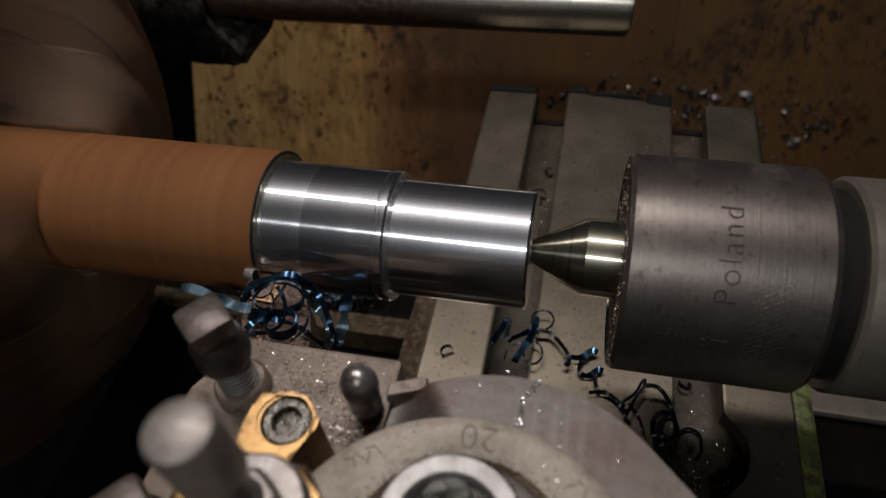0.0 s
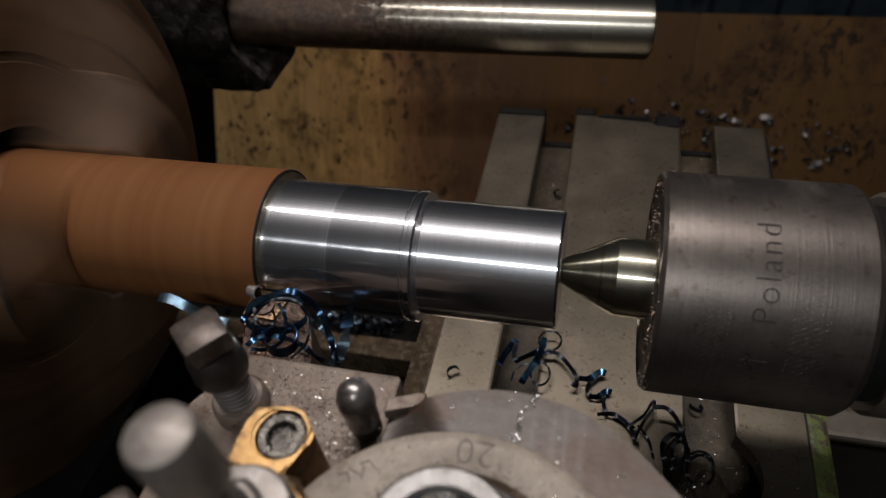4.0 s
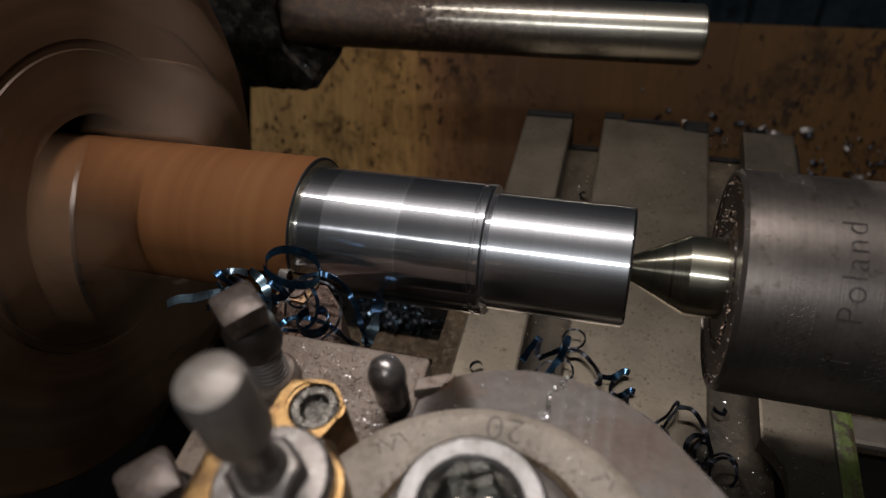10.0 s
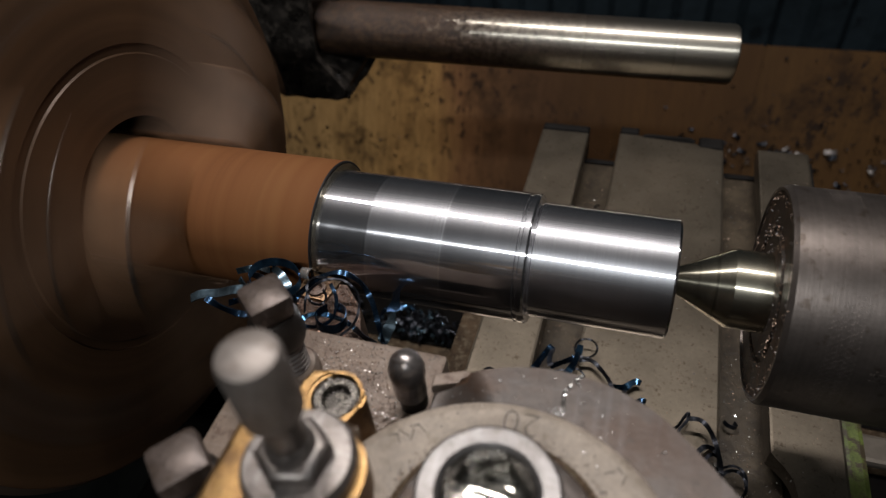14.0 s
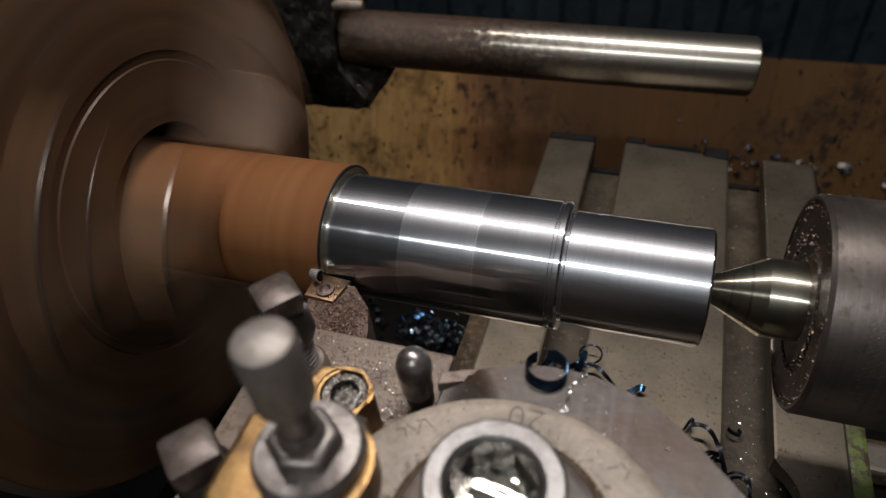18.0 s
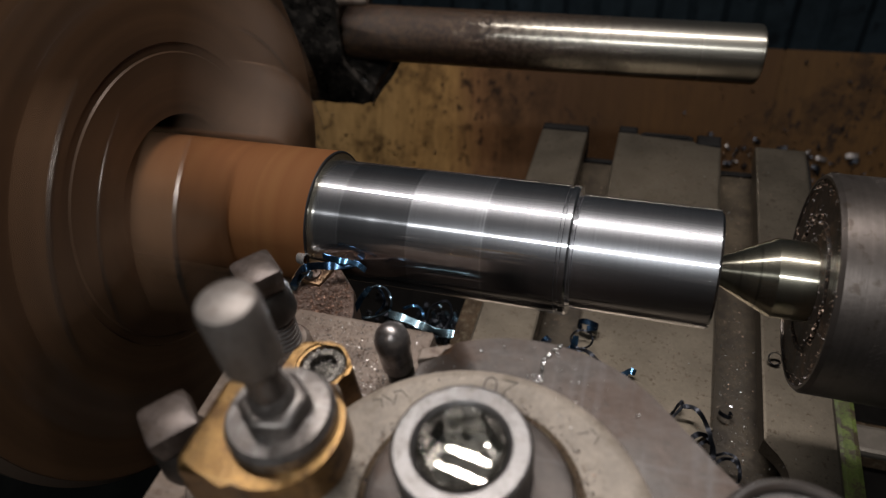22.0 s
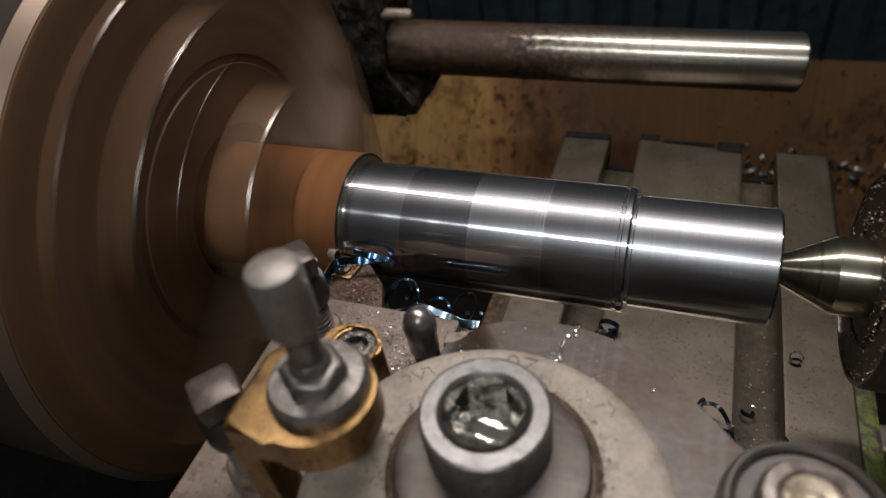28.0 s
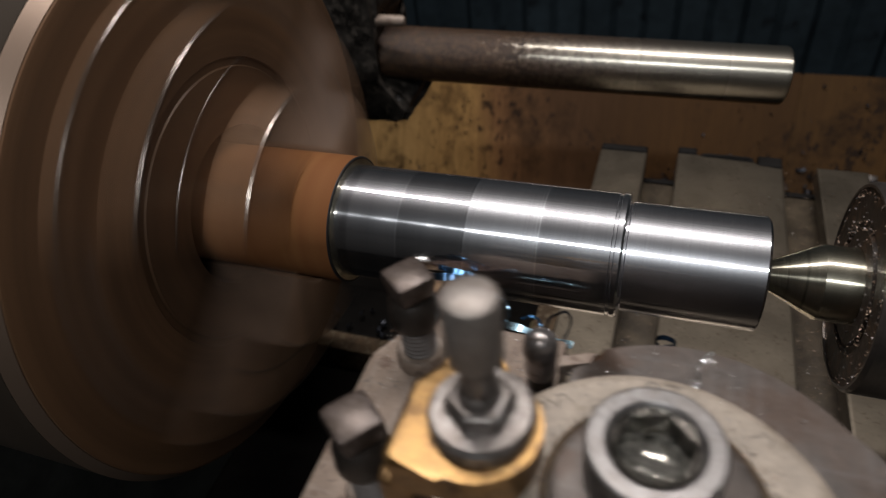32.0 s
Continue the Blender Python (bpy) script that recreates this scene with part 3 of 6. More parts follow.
def splash_board():
    """The plywood board that leans behind the bed."""
    board = thing("plywood_board", (0, 0.5, -0.3), "oil-stained plywood board leaning behind the lathe bed, fading light painted in", "board")
    up = Vector((0, math.cos(radians(65)), math.sin(radians(65))))
    nrm = Vector((0, -math.sin(radians(65)), math.cos(radians(65))))
    c = Vector((0, 0.5, -0.3))

    def slab(name, x0, x1, s0, s1, lift=0.0):
        bm = bmesh.new()
        bmesh.ops.create_cube(bm, size=1.0)
        for v in bm.verts:
            x = x0 if v.co.x < 0 else x1
            if v.co.x < 0 and name == "plank_wide":
                x += (-0.02 if v.co.y < 0 else 0.01)
            v.co = c + Vector((x, 0, 0)) + up * (s0 if v.co.y < 0 else s1) + nrm * ((-0.012 if v.co.z < 0 else 0.0) + lift)
        bmesh.ops.bevel(bm, geom=bm.edges[:], offset=0.0015, segments=2, affect="EDGES")
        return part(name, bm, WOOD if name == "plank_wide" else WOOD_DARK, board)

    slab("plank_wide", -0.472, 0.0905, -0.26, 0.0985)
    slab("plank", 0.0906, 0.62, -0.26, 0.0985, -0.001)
    rnd = random.Random(5)
    bm = bmesh.new()
    for k in range(420):
        x = rnd.gauss(0.17, 0.09) if rnd.random() < 0.75 else rnd.uniform(-0.42, 0.5)
        s = rnd.gauss(-0.03, 0.05) if rnd.random() < 0.8 else rnd.uniform(-0.2, 0.095)
        if s > 0.095 or s < -0.24 or x < -0.45 or x > 0.6:
            continue
        crumb(bm, c + Vector((x, 0, 0)) + up * s + nrm * 0.002, rnd.uniform(0.0015, 0.0055), rnd)
    for k in range(120):
        x, s = ((rnd.gauss(0.085, 0.05), rnd.gauss(-0.016, 0.010)) if k % 3 else (rnd.gauss(0.240, 0.03), rnd.gauss(-0.034, 0.016)))
        sliver(bm, c + Vector((x, 0, 0)) + up * s + nrm * 0.002, rnd.choice((0.004, 0.006, 0.010)), rnd)
    for k in range(110):
        x, s = rnd.gauss(-0.29, 0.035), rnd.gauss(-0.02, 0.045)
        if -0.24 < s < 0.095:
            crumb(bm, c + Vector((x, 0, 0)) + up * s + nrm * 0.002, rnd.choice((0.002, 0.003, 0.004, 0.006)), rnd)
    chips = part("chip_scatter", bm, SWARF_DARK, None)
    tagged(chips, "scattered dark steel chips on the plywood board", "metal chips", kind="stuff")
    bm = bmesh.new()
    for k in range(16):
        x, s = rnd.gauss(0.18, 0.10), rnd.gauss(-0.035, 0.03)
        crumb(bm, c + Vector((x, 0, 0)) + up * min(s, 0.09) + nrm * 0.003, rnd.uniform(0.002, 0.006), rnd)
    for k in range(16):
        x, s = ((rnd.gauss(0.085, 0.045), rnd.gauss(-0.013, 0.008)) if k % 2 else (rnd.gauss(0.235, 0.028), rnd.gauss(-0.036, 0.014)))
        sliver(bm, c + Vector((x, 0, 0)) + up * max(-0.24, s) + nrm * 0.003, rnd.choice((0.005, 0.008, 0.012)), rnd)
    chips = part("bright_chip_scatter", bm, BOLT, None)
    tagged(chips, "scattered grey steel chips on the plywood board", "metal chips", kind="stuff")


def sliver(bm, at, size, rnd):
    """One short bent strip of swarf."""
    d = Vector((rnd.uniform(-1, 1), rnd.uniform(-0.5, 0.5), rnd.uniform(-0.8, 0.8))).normalized()
    u = d.orthogonal().normalized() * size * rnd.uniform(0.12, 0.22)
    lift = Vector((0, -0.8, 0.5)) * size * rnd.uniform(0.1, 0.35)
    rows = []
    for k in range(5):
        s = k / 4 - 0.5
        p = Vector(at) + d * size * s + lift * (1 - 4 * s * s)
        rows.append((bm.verts.new(p - u), bm.verts.new(p + u)))
    for r0, r1 in zip(rows, rows[1:]):
        bm.faces.new((r0[0], r0[1], r1[1], r1[0]))


def crumb(bm, at, size, rnd):
    """One small bent flake, four triangles."""
    vs = []
    for k in range(4):
        vs.append(bm.verts.new(Vector(at) + Vector((rnd.uniform(-1, 1), rnd.uniform(-1, 1), rnd.uniform(-0.5, 0.7))) * size * 0.5))
    for a, b_, c_ in ((0, 1, 2), (0, 2, 3), (0, 3, 1), (1, 3, 2)):
        bm.faces.new((vs[a], vs[b_], vs[c_]))


def rod_and_bracket():
    centre, way = Vector((0, 0.23, -0.0538)), Vector((1, 0.1, -0.06)).normalized()
    turn = way.to_track_quat("X", "Z").to_matrix().to_4x4()
    rod = thing("steel_rod", centre, "bright round steel rod, rusty towards its clamped end", "rod")
    rod.matrix_basis = Matrix.Translation(centre) @ turn
    bm = revolve([(-0.36, 0.0166)] + [(-0.35 + k * 0.02, 0.0166) for k in range(18)] + [(0.0258, 0.0166), (0.0262, 0.0163), (0.0270, 0.0163), (0.0280, 0.0152), (0.0284, 0.0138)])
    data = bpy.data.meshes.new("shaft")
    bmesh.ops.recalc_face_normals(bm, faces=bm.faces)
    bm.to_mesh(data)
    bm.free()
    data.materials.append(ROD)
    shaft = new("shaft", data)
    shaft.parent = rod
    smooth(shaft)
    y, z = 0.208, -0.040
    br = thing("rod_bracket", (-0.26, y, z - 0.03), "black oily cast bracket gripping the steel rod", "bracket")
    outline = [(-0.32, 0.075), (-0.205, 0.075), (-0.203, 0.030), (-0.211, 0.016), (-0.213, -0.012), (-0.197, -0.020), (-0.190, -0.030), (-0.193, -0.038), (-0.199, -0.042), (-0.246, -0.041), (-0.252, -0.036), (-0.256, 0.0), (-0.32, 0.005)]
    bm = bmesh.new()
    f = [bm.verts.new((a, y - 0.022, z + b)) for a, b in outline]
    g = [bm.verts.new((a, y + 0.030, z + b)) for a, b in outline]
    bm.faces.new(f), bm.faces.new(g[::-1])
    for k in range(len(f)):
        j = (k + 1) % len(f)
        bm.faces.new((f[k], g[k], g[j], f[j]))
    bmesh.ops.bevel(bm, geom=bm.edges[:], offset=0.004, segments=3, affect="EDGES")
    bmesh.ops.subdivide_edges(bm, edges=[e for e in bm.edges if e.calc_length() > 0.008], cuts=3, use_grid_fill=True)
    for v in bm.verts:
        v.co += Vector((noise.noise(v.co * 90), noise.noise(v.co * 90 + Vector((7, 0, 0))), noise.noise(v.co * 90 + Vector((0, 9, 0))))) * 0.0014
    smooth(part("casting", bm, BLACK_CAST, br), 60)
    smooth(part("clamp_screw", revolve([(-0.206, 0.0034), (-0.190, 0.0034), (-0.188, 0.0022)], "x", (0, 0.192, -0.0125), 20), PLATE, br, "worn steel clamp screw end"))


# ---- what turns ----
def chuck():
    ch = thing("lathe_chuck", (-0.22, 0, 0), "brown oil-stained three-jaw steel lathe chuck, spinning", "chuck")
    body = smooth(part("body", revolve([(-0.18, 0.030), (-0.18, 0.0505), (-0.1806, 0.051), (-0.1806, 0.0535), (-0.18, 0.054), (-0.18, 0.0985), (-0.1804, 0.0995),
                                         (-0.181, 0.0995), (-0.275, 0.0995), (-0.275, 0.030)], close=True, steps=128), CHUCK_FACE, ch), 25)
    smooth(part("rim", revolve([(-0.1812, 0.0992), (-0.1812, 0.0998), (-0.1848, 0.1026), (-0.1850, 0.0992)], close=True, steps=128), CHUCK_RIM, ch, "brown oiled steel rim"), 25)
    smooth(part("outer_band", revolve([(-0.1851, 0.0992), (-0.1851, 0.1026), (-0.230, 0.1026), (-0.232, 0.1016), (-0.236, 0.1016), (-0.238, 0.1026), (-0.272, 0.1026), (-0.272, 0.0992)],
                               close=True, steps=128), CHUCK_OD, ch, "dark outer surface"), 25)
    for j in range(3):
        bm = bmesh.new()
        prof = [(0.0228, -0.24), (0.0228, -0.1470), (0.0236, -0.1460), (0.0470, -0.1460), (0.0480, -0.1470), (0.0480, -0.1610), (0.0590, -0.1610), (0.0593, -0.1618), (0.0602, -0.1618), (0.0605, -0.1610), (0.0745, -0.1610), (0.0755, -0.1620), (0.0755, -0.1740), (0.0875, -0.1740), (0.0883, -0.1748), (0.0883, -0.24)]
        w = 0.0085
        a = [bm.verts.new((x, w, r)) for r, x in prof]
        b = [bm.verts.new((x, -w, r)) for r, x in prof]
        bm.faces.new(a), bm.faces.new(b[::-1])
        for k in range(len(a)):
            q = (k + 1) % len(a)
            bm.faces.new((a[k], b[k], b[q], a[q]))
        bmesh.ops.bevel(bm, geom=[e for e in bm.edges if abs((e.verts[0].co - e.verts[1].co).y) < 1e-6 and e.verts[0].co.x > -0.2], offset=0.0007, segments=1, affect="EDGES")
        bmesh.ops.rotate(bm, verts=bm.verts, cent=(0, 0, 0), matrix=Matrix.Rotation(radians(120 * j), 3, "X"))
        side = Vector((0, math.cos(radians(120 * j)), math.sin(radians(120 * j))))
        jaw = faced(part("jaw", bm, JAW, ch, "stepped hardened steel jaw, its sides darkened in colour for shade"), JAW_SIDE, lambda v: abs(v.dot(side)) > 0.9)
        # brighter strips carry the highlight that runs along each jaw step
        for r, x in ((0.0475, -0.1462), (0.0600, -0.1610), (0.0750, -0.1613), (0.0879, -0.1742)):
            half = math.asin(0.0083 / r)
            bm = bmesh.new()
            rows = []
            for k in range(9):
                a = radians(120 * j) + half * (k / 4 - 1)
                rows.append([bm.verts.new((x + dx, -(r + dr) * math.sin(a), (r + dr) * math.cos(a))) for dx, dr in ((0.0004, -0.0005), (0.0004, 0.0003), (-0.0008, 0.0007), (-0.0010, -0.0005))])
            for r0, r1 in zip(rows, rows[1:]):
                for q in range(4):
                    bm.faces.new((r0[q], r0[(q + 1) % 4], r1[(q + 1) % 4], r1[q]))
            bm.faces.new(rows[0][::-1]), bm.faces.new(rows[-1])
            part("glint_strip", bm, EDGE, jaw, "bright strip along a jaw step, painting the edge's glint")
        bm = box((-0.1812, -0.0108, 0.027), (-0.1794, -0.0088, 0.097))
        box((-0.1812, 0.0088, 0.027), (-0.1794, 0.0108, 0.097), bm=bm)
        bmesh.ops.rotate(bm, verts=bm.verts, cent=(0, 0, 0), matrix=Matrix.Rotation(radians(120 * j), 3, "X"))
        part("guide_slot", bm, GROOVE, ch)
        bm = revolve([(-0.20, 0.008), (-0.1795, 0.008), (-0.1795, 0.0055), (-0.186, 0.005)], "x", (0, 0, 0.078), 24)
        bmesh.ops.rotate(bm, verts=bm.verts, cent=(0, 0, 0), matrix=Matrix.Rotation(radians(120 * j + 60), 3, "X"))
        smooth(part("cap_screw", bm, BOLT, ch))
    return ch


def workpiece():
    w = thing("workpiece", (0, 0, 0), "steel shaft, half turned bright and half rust-brown, between chuck and centre", "workpiece")
    smooth(part("turned_length", revolve([(-0.27, 0.0197), (-0.0432, 0.0197), (-0.0430, 0.0193), (-0.0422, 0.0193), (-0.0419, 0.0198), (-0.0404, 0.0198), (-0.0398, 0.0194)], steps=160), STEEL, w, "bright freshly turned steel with tool marks"), 20)
    smooth(part("stepped_end", revolve([(-0.0400, 0.0168), (-0.0392, 0.0168), (-0.0388, 0.0174), (-0.0007, 0.0174), (0.0, 0.0168), (0.0, 0.0042), (-0.004, 0.001)], steps=160), STEEL, w, "bright turned end of smaller diameter"), 20)
    bar = smooth(part("rough_skin", revolve([(-0.0772, 0.0198), (-0.0772, 0.0218), (-0.0774, 0.02235), (-0.0778, 0.0225), (-0.275, 0.0225), (-0.275, 0.0198)], close=True, steps=160), RUST, w, "rust-brown unmachined skin of the bar"), 20)
    smooth(part("cut_face", revolve([(-0.0768, 0.0198), (-0.0770, 0.0217), (-0.0775, 0.0217), (-0.0775, 0.0198)], close=True, steps=160), CENTRE, bar, "bright freshly cut shoulder"), 20)
    smooth(part("cut_edge", revolve([(-0.0771, 0.0218), (-0.0771, 0.0222), (-0.0773, 0.02245), (-0.0775, 0.02256), (-0.0776, 0.02256), (-0.0776, 0.0218)], close=True, steps=160), DARK_EDGE, bar, "dark burred edge left by the cut"), 20)
    return w, bar


def live_centre():
    c = thing("live_centre", (0, 0, 0), "knurled grey steel live centre supporting the turned shaft", "live centre")
    smooth(part("point", revolve([(-0.0035, 0.0008), (0.0008, 0.0040), (0.0142, 0.0108), (0.0150, 0.0112), (0.0262, 0.0112)]), CENTRE, c, "turned hardened steel cone"), 25)
    smooth(part("front_face", revolve([(0.0245, 0.0113), (0.0245, 0.0165), (0.0256, 0.0170), (0.0256, 0.0190), (0.0246, 0.0195), (0.0246, 0.0287), (0.0270, 0.0287)]), HOUSING_FACE, c, "greasy dark front face with chips"), 25)
    smooth(part("housing", revolve([(0.0262, 0.0286), (0.0240, 0.0288), (0.0240, 0.0296), (0.0252, 0.0304), (0.0705, 0.0304), (0.0722, 0.0292), (0.0722, 0.0200), (0.0262, 0.0200)], close=True), HOUSING, c), 25)
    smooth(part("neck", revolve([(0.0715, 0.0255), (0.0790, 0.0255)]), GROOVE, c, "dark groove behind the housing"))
    rnd = random.Random(2)
    bm = bmesh.new()
    for k in range(420):
        a, r = rnd.uniform(0, 6.283), rnd.choice((rnd.gauss(0.0182, 0.0011), rnd.gauss(0.0276, 0.0007), rnd.gauss(0.0124, 0.0006), rnd.uniform(0.0122, 0.0286)))
        crumb(bm, (0.0243, r * math.cos(a), r * math.sin(a)), rnd.choice((0.0003, 0.0004, 0.0006, 0.0009)), rnd)
    part("stuck_chips", bm, BOLT, c, "grey chips stuck in grease")
    bm = bmesh.new()
    for k in range(700):
        a, r = rnd.uniform(0, 6.283), rnd.choice((rnd.gauss(0.0180, 0.0014), rnd.gauss(0.0274, 0.0010)))
        crumb(bm, (0.0244, r * math.cos(a), r * math.sin(a)), rnd.choice((0.0004, 0.0006, 0.0010)), rnd)
    part("stuck_rust", bm, CRUMB, c, "brown rust crumbs caked in grease")
    # knurling: short crossed ridges in two belts
    for x0, x1, seed in ((0.0335, 0.0405, 1), (0.0535, 0.0620, 2)):
        bm = bmesh.new()
        n = 132
        for sgn in (1, -1):
            for k in range(n):
                a0 = 2 * math.pi * k / n
                pts = []
                for s in range(4):
                    a, x = a0 + sgn * s / 3 * 0.17, x0 + (x1 - x0) * s / 3
                    pts.append(((x, a)))
                for (xa, aa), (xb, ab) in zip(pts, pts[1:]):
                    q = []
                    for x, a, r, da in ((xa, aa, 0.03030, -0.0045), (xb, ab, 0.03030, -0.0045), (xb, ab, 0.03041, 0), (xa, aa, 0.03041, 0), (xa, aa, 0.03030, 0.0045), (xb, ab, 0.03030, 0.0045)):
                        q.append(bm.verts.new((x, r * math.cos(a + da), r * math.sin(a + da))))
                    bm.faces.new((q[0], q[1], q[2], q[3])), bm.faces.new((q[3], q[2], q[5], q[4]))
        part("knurling", bm, HOUSING, c, "worn diamond knurling")
    # stamped word, wrapped on the housing
    lettering("Poland", c, 0.0304, 0.0502, 145, 0.0080)
    for k, a in enumerate((163.5, 167.0)):
        bm = box((0.0440, -0.0003, 0.03035), (0.0500, 0.0003, 0.03055))
        box((0.0465 if k else 0.0450, -0.0012, 0.03035), (0.0472 if k else 0.0457, 0.0012, 0.03055), bm=bm)
        bmesh.ops.rotate(bm, verts=bm.verts, cent=(0, 0, 0), matrix=Matrix.Rotation(radians(a - 90), 3, "X"))
        part("stamped_bar", bm, INK, c)
    bm = revolve([(0.0302, 0.0011), (0.0306, 0.0011), (0.0306, 0.0006), (0.0302, 0.0006)], "z", (0.0275, 0, 0), 16, True)
    bmesh.ops.rotate(bm, verts=bm.verts, cent=(0, 0, 0), matrix=Matrix.Rotation(radians(-43), 3, "X"))
    part("punch_mark", bm, QUILL, c)
    q = thing("tailstock_quill", (0.2, 0, 0), "plain ground steel tailstock quill", "tailstock quill", kind="structure")
    smooth(part("barrel", revolve([(0.0785, 0.020), (0.0785, 0.0278), (0.0795, 0.0290), (0.60, 0.0290)]), QUILL, q))


def lettering(word, parent, radius, x_base, degrees, height):
    """A word stamped round a cylinder about the x axis: it starts at that angle (from +y towards +z) and runs towards +y."""
    cu = bpy.data.curves.new("word", "FONT")
    cu.body, cu.size, cu.extrude, cu.space_character, cu.offset = word, height, 0.0, 1.16, -0.00016
    tmp = new("word_tmp", cu)
    dg = bpy.context.evaluated_depsgraph_get()
    me = bpy.data.meshes.new_from_object(tmp.evaluated_get(dg))
    bpy.data.objects.remove(tmp)
    bm = bmesh.new()
    bm.from_mesh(me)
    bmesh.ops.subdivide_edges(bm, edges=[e for e in bm.edges if e.calc_length() > height / 5], cuts=2)
    for v in bm.verts:
        a = radians(degrees) - v.co.x / radius
        v.co = Vector((x_base - v.co.y, (radius + 0.00020) * math.cos(a), (radius + 0.00020) * math.sin(a)))
    return part("stamped_word", bm, INK, parent, "stamped dark lettering")


# ---- the carriage and what it carries ----
RIDERS = []


def rider(ob):
    RIDERS.append(ob)
    return ob


def cross_slide():
    z = -0.0953
    cs = rider(thing("cross_slide", (0.028, 0.05, -0.14), "grey cast-iron cross slide with two T-slots", "cross slide"))
    yb, yf = 0.2014, -0.19
    part("land", prism([(-0.047, yf), (-0.019, yf), (-0.019, yb), (-0.047, yb)], z - 0.0095, z, 0.0012), TABLE, cs)
    cx, cy, r = 0.0665, -0.0068, 0.0188
    mid = [(-0.001, yf), (0.0575, yf), (0.0575, cy - r * 0.88)] + [(x, y) for x, y in arc(cx, cy, r, 241, 119, 12)] + [(0.0575, cy + r * 0.88), (0.0575, yb - 0.004), (0.044, yb - 0.004), (0.042, yb), (0.012, yb), (0.010, yb + 0.003), (-0.001, yb + 0.003)]
    part("land", prism(mid, z - 0.0095, z, 0.0012), TABLE, cs)
    right = [(0.102, yf), (0.102, yb), (0.0755, yb), (0.0755, cy + r * 0.88)] + arc(cx, cy, r, 61, -61, 12) + [(0.0755, cy - r * 0.88), (0.0755, yf)]
    part("land", prism(right, z - 0.0095, z, 0.0012), TABLE, cs)
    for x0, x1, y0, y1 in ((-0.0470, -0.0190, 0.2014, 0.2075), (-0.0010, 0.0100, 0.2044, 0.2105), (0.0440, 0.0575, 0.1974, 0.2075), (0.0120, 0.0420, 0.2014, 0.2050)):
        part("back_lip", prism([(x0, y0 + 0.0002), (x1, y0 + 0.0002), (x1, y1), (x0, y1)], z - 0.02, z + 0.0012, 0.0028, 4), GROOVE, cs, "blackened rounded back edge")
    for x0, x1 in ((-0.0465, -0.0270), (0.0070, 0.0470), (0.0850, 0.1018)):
        # the recess's shade is in the wall's colour
        part("slot_wall", box((x0, yf, z - 0.0214), (x1, yb - 0.012, z - 0.0096), 0.0004), GROOVE, cs, "undercut wall of a slot, its shade painted black")
    part("slot_end", box((-0.0465, yb - 0.0018, z - 0.05), (0.1015, yb + 0.0020, z - 0.0205), 0.0006), GROOVE, cs, "black end of the slots")
    part("slot_floor", box((-0.0465, yf, z - 0.05), (0.1015, yb - 0.0020, z - 0.0215), 0.001), SLOT, cs, "oily brown slot floors")
    smooth(part("pocket_floor", revolve([(z - 0.0213, 0.0185), (z - 0.0210, 0.0185), (z - 0.0210, 0.001)], "z", (cx, cy, 0), 48), SLOT, cs, "oily brown pocket in the slot"), 30)
    part("side", box((-0.0474, yf, z - 0.075), (-0.0467, yb - 0.002, z - 0.0098)), SIDE, cs, "oily olive-brown side of the slide")
    part("lower_ledge", box((-0.0600, yf, z - 0.060), (-0.0476, 0.095, z - 0.014), 0.0015), LEDGE, cs, "brown oily ledge below the slide")
    part("painted_side", box((0.1022, yf, z - 0.06), (0.1106, 0.082, z - 0.004), 0.0022), GREEN, cs, "chipped green painted side of the slide")
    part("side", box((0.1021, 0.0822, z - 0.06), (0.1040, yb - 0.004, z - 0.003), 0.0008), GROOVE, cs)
    sad = rider(thing("saddle", (0.03, 0.0, -0.17), "oily dark saddle casting under the cross slide", "saddle"))
    part("casting", box((-0.075, -0.18, -0.19), (0.104, 0.12, -0.172), 0.004), SIDE, sad)
    part("rail", box((0.1108, 0.036, -0.135), (0.35, 0.050, -0.130), 0.002), QUILL, sad, "bare steel wing of the saddle")
    return cs


